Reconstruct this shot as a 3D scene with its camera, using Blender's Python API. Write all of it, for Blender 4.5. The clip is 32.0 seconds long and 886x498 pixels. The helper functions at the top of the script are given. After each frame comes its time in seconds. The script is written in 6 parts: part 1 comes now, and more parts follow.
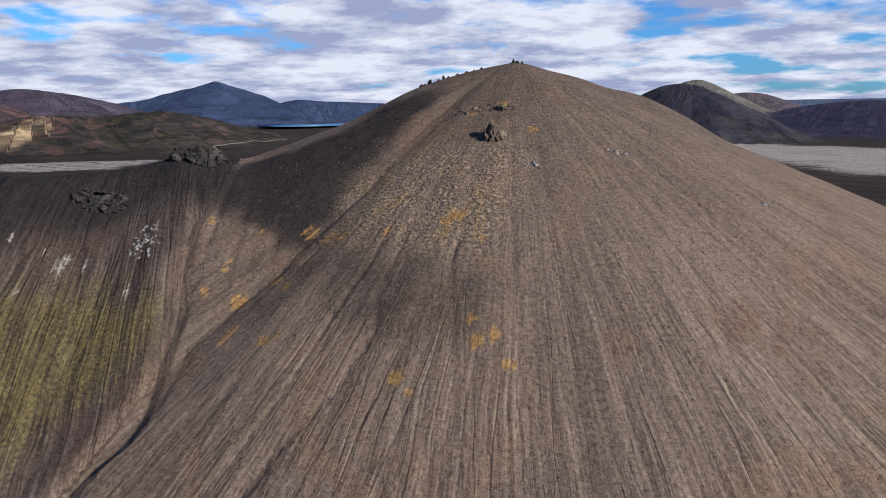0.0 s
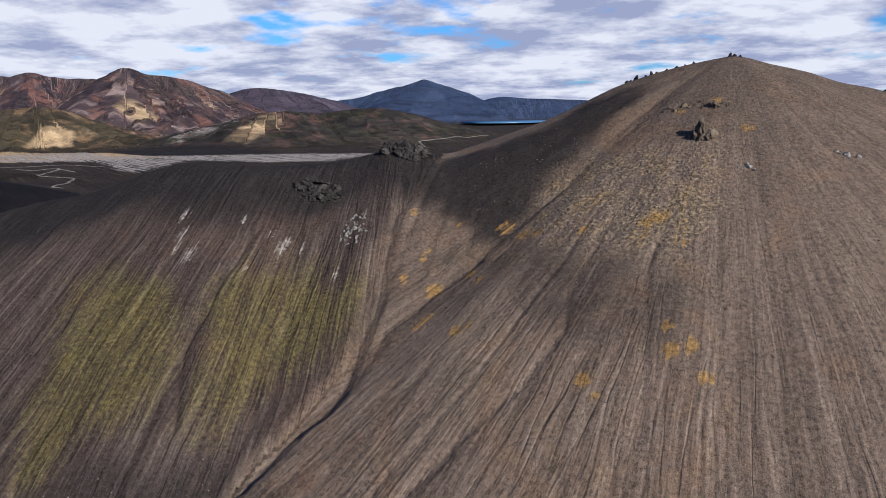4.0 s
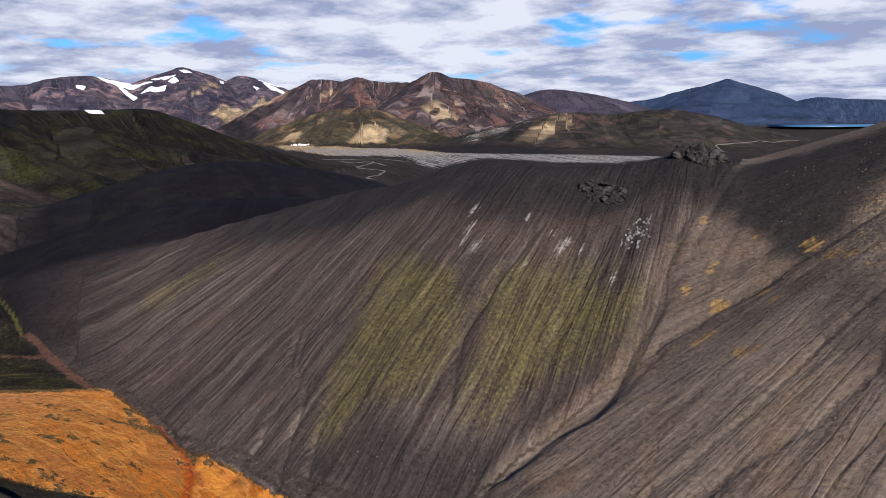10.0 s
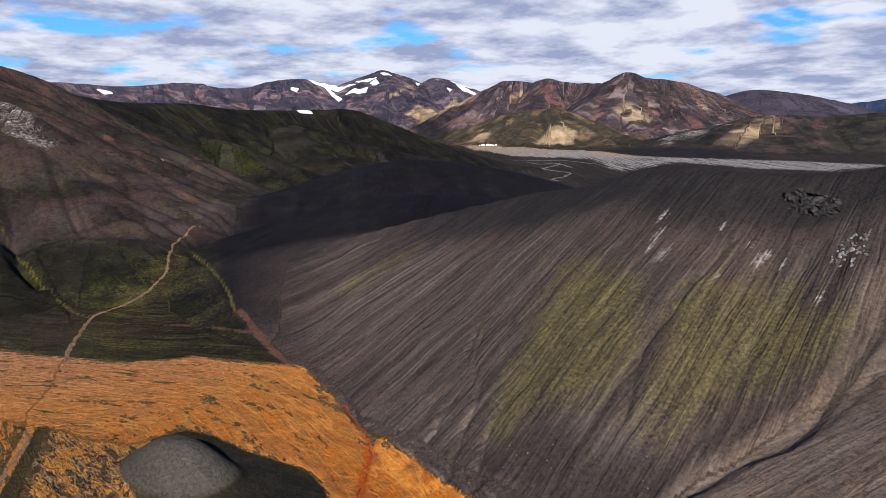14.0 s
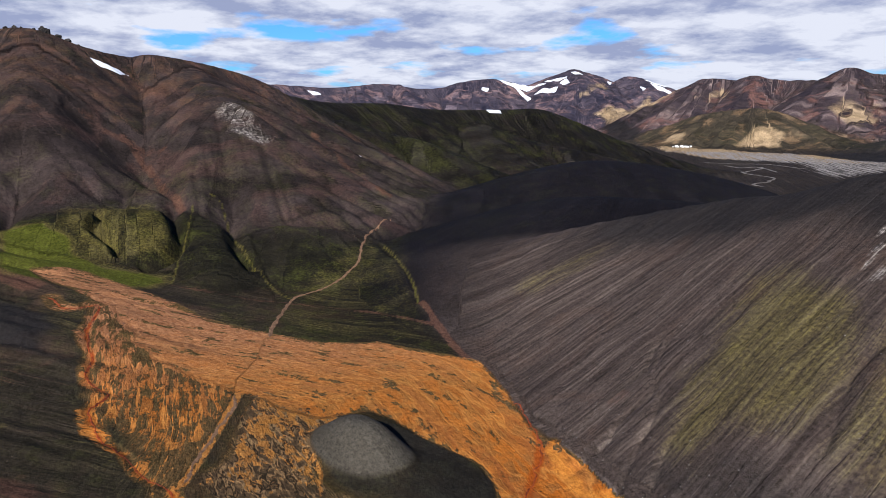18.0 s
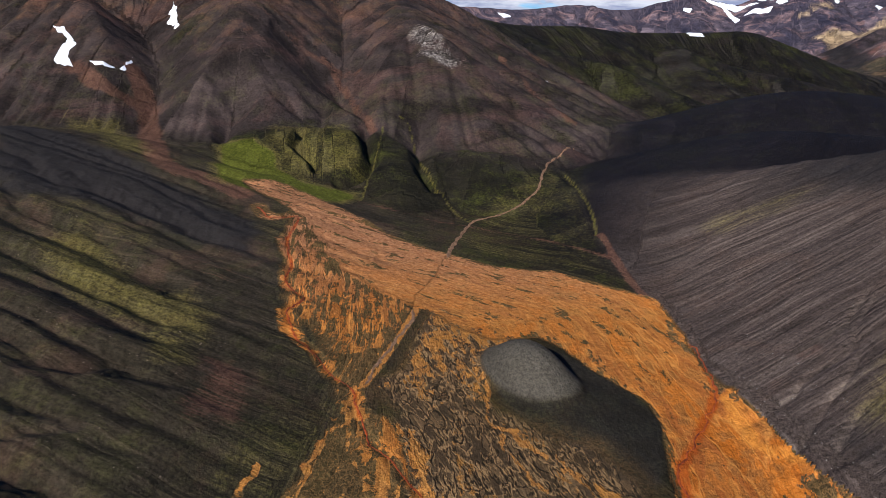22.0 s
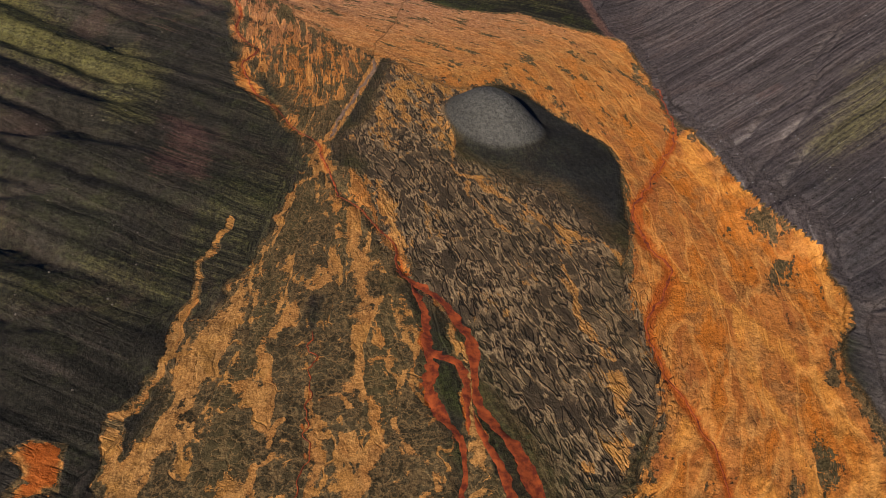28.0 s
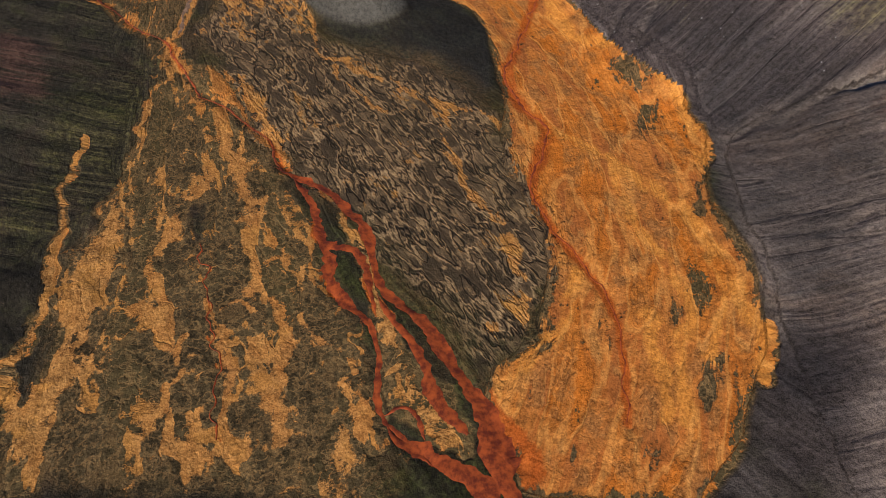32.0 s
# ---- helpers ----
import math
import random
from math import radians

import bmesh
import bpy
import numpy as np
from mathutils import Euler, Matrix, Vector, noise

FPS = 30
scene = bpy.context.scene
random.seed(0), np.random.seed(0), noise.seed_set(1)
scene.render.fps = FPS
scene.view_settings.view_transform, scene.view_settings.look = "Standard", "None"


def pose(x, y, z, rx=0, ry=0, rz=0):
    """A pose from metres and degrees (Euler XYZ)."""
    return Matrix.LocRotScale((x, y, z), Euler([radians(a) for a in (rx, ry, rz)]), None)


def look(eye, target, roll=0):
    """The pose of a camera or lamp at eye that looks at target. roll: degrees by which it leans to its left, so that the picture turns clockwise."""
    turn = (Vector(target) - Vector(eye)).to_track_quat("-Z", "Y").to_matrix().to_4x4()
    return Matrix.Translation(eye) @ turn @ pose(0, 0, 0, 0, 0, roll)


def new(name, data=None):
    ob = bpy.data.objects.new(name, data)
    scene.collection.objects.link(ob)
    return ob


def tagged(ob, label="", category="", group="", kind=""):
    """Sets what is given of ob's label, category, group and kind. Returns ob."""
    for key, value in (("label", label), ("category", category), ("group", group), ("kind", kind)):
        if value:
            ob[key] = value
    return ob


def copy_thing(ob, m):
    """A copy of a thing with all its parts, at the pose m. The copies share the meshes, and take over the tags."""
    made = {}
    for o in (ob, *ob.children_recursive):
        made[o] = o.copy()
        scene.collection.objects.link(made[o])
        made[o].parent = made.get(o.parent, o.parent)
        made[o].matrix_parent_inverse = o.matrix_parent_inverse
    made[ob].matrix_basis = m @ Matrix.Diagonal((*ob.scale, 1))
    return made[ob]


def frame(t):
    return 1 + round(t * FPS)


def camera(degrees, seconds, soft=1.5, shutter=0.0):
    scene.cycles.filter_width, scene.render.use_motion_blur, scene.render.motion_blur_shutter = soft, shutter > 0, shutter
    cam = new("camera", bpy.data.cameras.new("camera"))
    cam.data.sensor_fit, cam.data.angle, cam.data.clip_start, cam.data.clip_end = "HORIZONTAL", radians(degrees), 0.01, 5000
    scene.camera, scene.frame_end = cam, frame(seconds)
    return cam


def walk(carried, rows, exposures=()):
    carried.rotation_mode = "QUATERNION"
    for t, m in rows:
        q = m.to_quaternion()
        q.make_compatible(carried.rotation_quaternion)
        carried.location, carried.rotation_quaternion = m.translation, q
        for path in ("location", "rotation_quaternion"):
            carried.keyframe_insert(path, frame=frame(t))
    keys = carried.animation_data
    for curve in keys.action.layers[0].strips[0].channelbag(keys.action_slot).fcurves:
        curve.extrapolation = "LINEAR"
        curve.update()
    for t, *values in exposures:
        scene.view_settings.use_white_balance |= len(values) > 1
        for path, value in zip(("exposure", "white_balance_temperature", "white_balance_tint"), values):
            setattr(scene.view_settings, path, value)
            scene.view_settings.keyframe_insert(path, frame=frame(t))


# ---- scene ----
cam = camera(64.6, 32.0, 0.8)
EYE = (0.0, 0.0, 0.0)
# seconds, tilt, heading, lean
TURN = [
    (0.0, -11.21, 0.00, -0.61), (0.5, -11.23, 1.94, -0.60), (1.0, -11.23, 3.90, -0.60), (1.5, -11.23, 5.88, -0.59), (2.0, -11.26, 7.88, -0.59),
    (2.5, -11.27, 9.93, -0.58), (3.0, -11.28, 11.96, -0.56), (3.5, -11.29, 14.03, -0.55), (5.5, -11.31, 21.84, -0.46), (6.0, -11.32, 23.80, -0.45),
    (6.5, -11.30, 25.73, -0.44), (7.0, -11.28, 27.65, -0.43), (7.5, -11.25, 29.61, -0.42), (8.0, -11.20, 31.49, -0.40), (8.5, -11.16, 33.40, -0.38),
    (9.0, -11.13, 35.30, -0.35), (9.5, -11.08, 37.14, -0.31), (10.0, -11.05, 39.01, -0.27), (10.5, -11.03, 40.85, -0.23), (11.0, -11.01, 42.80, -0.18),
    (11.5, -10.99, 44.64, -0.13), (12.0, -10.95, 46.51, -0.09), (12.5, -10.93, 48.37, -0.05), (13.0, -10.94, 50.23, -0.02), (13.5, -10.92, 52.14, 0.01),
    (14.0, -10.93, 54.02, 0.03), (14.5, -10.93, 55.92, 0.04), (15.0, -10.93, 57.89, 0.05), (15.5, -10.94, 59.74, 0.06), (17.5, -10.96, 67.22, 0.11),
    (18.0, -10.98, 69.04, 0.11), (18.5, -10.99, 70.90, 0.12), (19.0, -11.02, 72.76, 0.13), (19.5, -11.15, 74.67, 0.13), (20.0, -11.48, 76.65, 0.14),
    (20.5, -12.18, 78.62, 0.15), (21.0, -13.46, 80.56, 0.16), (21.5, -15.17, 82.41, 0.17), (22.0, -16.93, 83.93, 0.18), (22.5, -18.64, 84.57, 0.18),
    (23.0, -20.38, 84.82, 0.18), (23.5, -22.12, 84.94, 0.18), (24.0, -23.85, 85.06, 0.17), (24.5, -25.55, 85.15, 0.16), (25.0, -27.27, 85.16, 0.15),
    (25.5, -28.95, 85.04, 0.12), (27.5, -35.70, 81.95, -0.10), (28.0, -37.16, 80.73, -0.15), (28.5, -38.57, 79.37, -0.20), (29.0, -39.85, 78.02, -0.25),
    (29.5, -41.07, 76.58, -0.30), (30.0, -42.24, 75.20, -0.35), (30.5, -43.41, 73.74, -0.40), (31.0, -44.55, 72.13, -0.44), (31.5, -45.68, 70.17, -0.48),
    (32.0, -46.82, 68.56, -0.52),
]
walk(cam, [(t, pose(*EYE, 90 + a, 0, h) @ pose(0, 0, 0, 0, 0, r)) for t, a, h, r in TURN], [(0.0, 0.8), (32.0, 0.8)])

# ---- light ----
SUN_BEARING, SUN_HEIGHT = 240.0, 29.0
world = bpy.data.worlds.new("sky")
scene.world = world
world.use_nodes = True


def sky_nodes(tree):
    n, l = tree.nodes, tree.links
    n.clear()
    out = n.new("ShaderNodeOutputWorld")
    bg = n.new("ShaderNodeBackground")
    sky = n.new("ShaderNodeTexSky")
    sky.sky_type, sky.sun_disc = "NISHITA", False
    sky.sun_elevation, sky.sun_rotation = radians(SUN_HEIGHT), radians(-SUN_BEARING)
    sky.altitude = 600
    co = n.new("ShaderNodeTexCoord")
    sep = n.new("ShaderNodeSeparateXYZ")
    l.new(co.outputs["Generated"], sep.inputs[0])

    def num(op, a, b):
        m = n.new("ShaderNodeMath")
        m.operation = op
        for i, v in enumerate((a, b)):
            if isinstance(v, (int, float)):
                m.inputs[i].default_value = v
            else:
                l.new(v, m.inputs[i])
        return m.outputs[0]

    up = num("MAXIMUM", sep.outputs[2], 0.0)
    # a flat cloud deck seen from below: its plan shrinks towards the horizon
    lift = num("ADD", up, 0.15)
    px, py = num("DIVIDE", sep.outputs[0], lift), num("DIVIDE", sep.outputs[1], lift)
    plan = n.new("ShaderNodeCombineXYZ")
    l.new(px, plan.inputs[0]), l.new(py, plan.inputs[1])
    plan.inputs[2].default_value = 3.1

    def clouds(scale, detail, rough, shift):
        mp = n.new("ShaderNodeMapping")
        mp.inputs["Location"].default_value = shift
        l.new(plan.outputs[0], mp.inputs[0])
        t = n.new("ShaderNodeTexNoise")
        t.inputs["Scale"].default_value, t.inputs["Detail"].default_value, t.inputs["Roughness"].default_value = scale, detail, rough
        l.new(mp.outputs[0], t.inputs["Vector"])
        return t.outputs["Fac"]

    a = clouds(1.7, 8, 0.5, (0, 0, 0))
    big = clouds(0.22, 3, 0.5, (4, 1, 0))
    lit = clouds(2.0, 9, 0.6, (0.2, 0.12, 0.1))
    cover = num("ADD", num("MULTIPLY", a, 0.75), num("MULTIPLY", big, 0.35))
    # low down the clouds stand one behind the other; overhead the gaps between them open
    gaps = n.new("ShaderNodeMapRange")
    gaps.interpolation_type = "SMOOTHSTEP"
    l.new(up, gaps.inputs["Value"])
    gaps.inputs["From Min"].default_value, gaps.inputs["From Max"].default_value = 0.08, 0.3
    cover = num("SUBTRACT", cover, num("MULTIPLY", gaps.outputs[0], 0.16))
    ramp = n.new("ShaderNodeValToRGB")
    ramp.color_ramp.elements[0].position, ramp.color_ramp.elements[1].position = 0.45, 0.52
    l.new(cover, ramp.inputs[0])
    tone = n.new("ShaderNodeValToRGB")
    tone.color_ramp.elements[0].position, tone.color_ramp.elements[1].position = 0.4, 0.58
    tone.color_ramp.elements[0].color, tone.color_ramp.elements[1].color = (4.4, 5.1, 7.8, 1), (10.4, 10.9, 12.6, 1)
    l.new(lit, tone.inputs[0])
    blue = n.new("ShaderNodeMix")
    blue.data_type, blue.blend_type = "RGBA", "MULTIPLY"
    blue.inputs["Factor"].default_value = 1
    l.new(sky.outputs[0], blue.inputs["A"])
    blue.inputs["B"].default_value = (0.42, 1.05, 2.0, 1)
    mix = n.new("ShaderNodeMix")
    mix.data_type = "RGBA"
    l.new(ramp.outputs[0], mix.inputs["Factor"])
    l.new(blue.outputs["Result"], mix.inputs["A"]), l.new(tone.outputs[0], mix.inputs["B"])
    l.new(mix.outputs["Result"], bg.inputs[0])
    bg.inputs[1].default_value = 0.0435
    l.new(bg.outputs[0], out.inputs[0])


sky_nodes(world.node_tree)
sun = new("sun", bpy.data.lights.new("sun", "SUN"))
sun.data.energy, sun.data.angle, sun.data.color = 5.0, radians(0.6), (1.0, 0.965, 0.92)
b, e = radians(SUN_BEARING), radians(SUN_HEIGHT)
sun.matrix_world = look((-math.sin(b) * math.cos(e), math.cos(b) * math.cos(e), math.sin(e)), (0, 0, 0))

# ---- terrain plan ----
FLOOR = -110.0


def rand_grid(ix, iy, seed):
    v = (ix.astype(np.int64) * 374761393 + iy.astype(np.int64) * 668265263 + seed * 1442695041) & 0xFFFFFFFF
    v = ((v ^ (v >> 13)) * 1274126177) & 0xFFFFFFFF
    return ((v ^ (v >> 16)) & 0xFFFF) / 65535.0


def vnoise(x, y, seed=0):
    """Smooth value noise, -1 to 1."""
    ix, iy = np.floor(x), np.floor(y)
    fx, fy = x - ix, y - iy
    fx, fy = fx * fx * fx * (fx * (6 * fx - 15) + 10), fy * fy * fy * (fy * (6 * fy - 15) + 10)
    ix, iy = ix.astype(np.int64), iy.astype(np.int64)
    a, b = rand_grid(ix, iy, seed), rand_grid(ix + 1, iy, seed)
    c, d = rand_grid(ix, iy + 1, seed), rand_grid(ix + 1, iy + 1, seed)
    return 2 * (a + (b - a) * fx + (c - a) * fy + (a - b - c + d) * fx * fy) - 1


def fbm(x, y, octaves=4, seed=0, gain=0.5):
    out, amp, total = 0, 1.0, 0
    for i in range(octaves):
        out = out + amp * vnoise(x * 2 ** i + 13.7 * i, y * 2 ** i - 7.3 * i, seed + i)
        total += amp
        amp *= gain
    return out / total


def ridged(x, y, octaves=3, seed=0):
    """Sharp creases at 0, rounded tops towards 1."""
    out, amp, total = 0, 1.0, 0
    for i in range(octaves):
        out = out + amp * np.abs(vnoise(x * 2 ** i + 5.1 * i, y * 2 ** i + 3.7 * i, seed + i))
        total += amp
        amp *= 0.5
    return out / total


def smax(a, b, k):
    h = np.clip(0.5 + 0.5 * (a - b) / k, 0, 1)
    return b + (a - b) * h + k * h * (1 - h)


def smooth(a, b, x):
    t = np.clip((x - a) / (b - a), 0, 1)
    return t * t * (3 - 2 * t)


def at(bearing, reach, rise):
    """A place by bearing (degrees, left of the y axis), level distance and angle of height, as seen from the lookout."""
    b = radians(bearing)
    return (-reach * math.sin(b), reach * math.cos(b), reach * math.tan(radians(rise)))


def curve(points, n=6):
    """A smooth line through the points."""
    p = np.array([points[0]] + list(points) + [points[-1]], float)
    out = []
    for i in range(1, len(p) - 2):
        for t in np.arange(n) / n:
            out.append(0.5 * ((2 * p[i]) + (p[i + 1] - p[i - 1]) * t + (2 * p[i - 1] - 5 * p[i] + 4 * p[i + 1] - p[i + 2]) * t ** 2
                              + (3 * p[i] - p[i - 1] - 3 * p[i + 1] + p[i + 2]) * t ** 3))
    return np.array(out + [p[-2]])


def nearest(x, y, line, w=None):
    """Distance to a line, the run along it, the third value there, and the side (+ left)."""
    best = np.full(x.shape, 1e18)
    run, val, side = np.zeros(x.shape), np.zeros(x.shape), np.zeros(x.shape)
    s0 = 0.0
    for p, q in zip(line[:-1], line[1:]):
        d = q[:2] - p[:2]
        length = math.hypot(*d) + 1e-9
        ax, ay = x - p[0], y - p[1]
        t = np.clip((ax * d[0] + ay * d[1]) / length ** 2, 0, 1)
        dist = (ax - t * d[0]) ** 2 + (ay - t * d[1]) ** 2
        hit = dist < best
        best = np.where(hit, dist, best)
        run = np.where(hit, s0 + t * length, run)
        if len(p) > 2:
            val = np.where(hit, p[2] + t * (q[2] - p[2]), val)
        side = np.where(hit, np.sign(d[0] * ay - d[1] * ax), side)
        s0 += length
    return np.sqrt(best), run, val, side


def scree_run(x, y):
    """Across-slope coordinate of the ridge's debris, which fans out from behind its crest."""
    return np.where(x < -180, np.arctan2(x + 180, np.maximum(380 - y, 20)) * 180, np.arctan2(x + 180, np.maximum(640 - y, 20)) * 440)


class Ridge:
    """A crest line with scree slopes to both sides."""
    def __init__(self, region, points, slope, back=None, round=6.0, toe=0.0, blend=8.0, rough=(0, 60), warp=0.0, rills=0.0, crags=0.0, pitch=17.0):
        self.region, self.line, self.slope = region, curve(points), back or slope
        self.round, self.toe, self.blend, self.rough, self.warp, self.rills, self.crags, self.pitch = round, toe, blend, rough, warp, rills, crags, pitch
        self.box = (self.line[:, :2].min(0), self.line[:, :2].max(0), self.line[:, 2].max())
        self.least = self.slope

    def __call__(self, x, y):
        if self.warp:
            x, y = x + self.warp * fbm(x / 260, y / 260, 3, 71), y + self.warp * fbm(x / 260, y / 260, 3, 87)
        h, run, d = np.full(x.shape, -1e9), np.zeros(x.shape), np.zeros(x.shape)
        s0 = 0.0
        for p, q in zip(self.line[:-1], self.line[1:]):
            e = q - p
            length = math.hypot(e[0], e[1]) + 1e-9
            ax, ay = x - p[0], y - p[1]
            t = np.clip((ax * e[0] + ay * e[1]) / length ** 2, 0, 1)
            dist = np.hypot(ax - t * e[0], ay - t * e[1])
            z = p[2] + t * e[2] - self.slope * (np.sqrt(dist * dist + self.round ** 2) - self.round)
            win = z > h
            h, run, d = np.where(win, z, h), np.where(win, s0 + t * length, run), np.where(win, dist, d)
            s0 += length
        return h, run, d


class Cone:
    """A summit whose slope differs by direction: knots of (degrees from -y, turning to +x; slope)."""
    def __init__(self, region, top, knots, round=12.0, blend=8.0, rough=(0, 60), rills=0.0, crags=0.0):
        self.region, self.top, self.knots, self.round, self.blend, self.rough = region, top, np.array(knots), round, blend, rough
        self.rills, self.crags, self.pitch = rills, crags, 9.0
        self.box = (np.array(top[:2]), np.array(top[:2]), top[2])
        self.least = self.knots[:, 1].min()

    def __call__(self, x, y):
        ax, ay = x - self.top[0], y - self.top[1]
        d = np.hypot(ax, ay)
        turn = np.arctan2(ax, -ay)
        slope = np.interp(np.degrees(turn), self.knots[:, 0], self.knots[:, 1])
        soft = np.sqrt(d * d + self.round ** 2) - self.round
        return self.top[2] - slope * soft, turn * 150, d


# earth colours of each landform: dark, light, streak, blotch, each with a weight: thin moss, streaks, blotches
def earth(dark, light, streak, blotch=(0, 0, 0), green=0.0, lines=1.0, patch=0.0):
    return np.array([*dark, green, *light, 0.0, *streak, lines, *blotch, patch], np.float32)


PALETTE = {
    "valley": earth((0.0135, 0.0112, 0.0064), (0.027, 0.0214, 0.0115), (0.04, 0.033, 0.018), (0.034, 0.02, 0.0105), 0.55, 0.25, 0.35),
    "ridge": earth((0.0437, 0.0314, 0.0272), (0.0989, 0.073, 0.0602), (0.2339, 0.1868, 0.1495), (0.0905, 0.0551, 0.0393), 0.0, 0.26, 0.35),
    "summit": earth((0.1164, 0.0837, 0.0645), (0.2027, 0.1484, 0.1119), (0.3243, 0.256, 0.1979), (0.2027, 0.1254, 0.0772), 0.12, 0.22, 0.5),
    "slope": earth((0.0199, 0.0162, 0.0109), (0.0479, 0.0366, 0.0246), (0.1596, 0.0931, 0.0612), (0.113, 0.0612, 0.0412), 0.3, 0.12, 0.3),
    "mountain": earth((0.022, 0.0165, 0.015), (0.0513, 0.0365, 0.0325), (0.1202, 0.0832, 0.0713), (0.0849, 0.0469, 0.0382), 0.3, 0.35, 0.6),
    "bench": earth((0.0107, 0.00952, 0.00655), (0.0214, 0.0184, 0.0107), (0.0327, 0.0298, 0.0167), (0.0179, 0.0155, 0.0119), 0.65, 0.4, 0.4),
    # green ridges and dark hills: tones lowered to paint in cloud shade
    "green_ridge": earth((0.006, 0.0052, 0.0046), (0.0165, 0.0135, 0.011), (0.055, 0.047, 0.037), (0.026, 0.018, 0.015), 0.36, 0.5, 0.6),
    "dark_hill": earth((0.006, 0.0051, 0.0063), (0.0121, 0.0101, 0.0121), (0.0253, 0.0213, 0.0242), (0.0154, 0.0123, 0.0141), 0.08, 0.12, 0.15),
    "spur": earth((0.0315, 0.026, 0.02), (0.063, 0.05, 0.032), (0.21, 0.14, 0.085), (0.21, 0.13, 0.07), 0.16, 0.3, 0.7),
    "brown_mountain": earth((0.0261, 0.0209, 0.0265), (0.0777, 0.0539, 0.055), (0.2981, 0.2185, 0.1953), (0.1822, 0.0852, 0.0655), 0.14, 0.9, 0.6),
    "snow_mountain": earth((0.0264, 0.0251, 0.0407), (0.075, 0.0596, 0.0746), (0.2195, 0.1643, 0.175), (0.2294, 0.1419, 0.1348), 0.03, 0.6, 0.9),
    "long_hill": earth((0.0171, 0.015, 0.0155), (0.04, 0.0351, 0.0288), (0.1047, 0.0723, 0.0622), (0.0952, 0.0522, 0.0429), 0.28, 0.5, 0.9),
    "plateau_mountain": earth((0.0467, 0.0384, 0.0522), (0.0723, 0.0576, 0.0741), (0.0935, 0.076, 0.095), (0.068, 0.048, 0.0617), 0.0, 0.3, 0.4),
    # the blue here is distance haze painted into the rock tones
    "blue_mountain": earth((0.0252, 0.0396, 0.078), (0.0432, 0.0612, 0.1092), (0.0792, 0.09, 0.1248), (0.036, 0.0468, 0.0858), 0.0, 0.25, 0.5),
    "dark_cone": earth((0.0238, 0.0229, 0.0352), (0.0425, 0.0391, 0.0489), (0.0638, 0.0638, 0.0586), (0.051, 0.0467, 0.044), 0.3, 0.3, 0.5),
    "far_cone": earth((0.1, 0.09, 0.08), (0.15, 0.135, 0.115), (0.18, 0.16, 0.13), (0.12, 0.1, 0.09), 0.0, 0.3, 0.3),
    "red_hill": earth((0.07, 0.058, 0.07), (0.105, 0.082, 0.085), (0.13, 0.11, 0.1), (0.1, 0.07, 0.07), 0.0, 0.3, 0.3),
    # east hill and rim: far haze mixed in as blue
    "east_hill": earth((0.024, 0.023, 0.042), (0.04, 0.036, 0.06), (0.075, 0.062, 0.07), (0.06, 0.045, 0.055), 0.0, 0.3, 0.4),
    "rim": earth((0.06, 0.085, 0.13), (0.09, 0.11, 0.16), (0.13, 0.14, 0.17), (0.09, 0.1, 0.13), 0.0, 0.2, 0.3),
    "plain": earth((0.0243, 0.018, 0.015), (0.0463, 0.035, 0.0281), (0.0938, 0.072, 0.058), (0.0309, 0.0226, 0.0165), 0.1, 0.2, 0.4),
    "mound": earth((0.0599, 0.0511, 0.0392), (0.0856, 0.0742, 0.0577), (0.1112, 0.0974, 0.0756), (0.0684, 0.0622, 0.0426), 0.0, 0.05, 0.15),
}


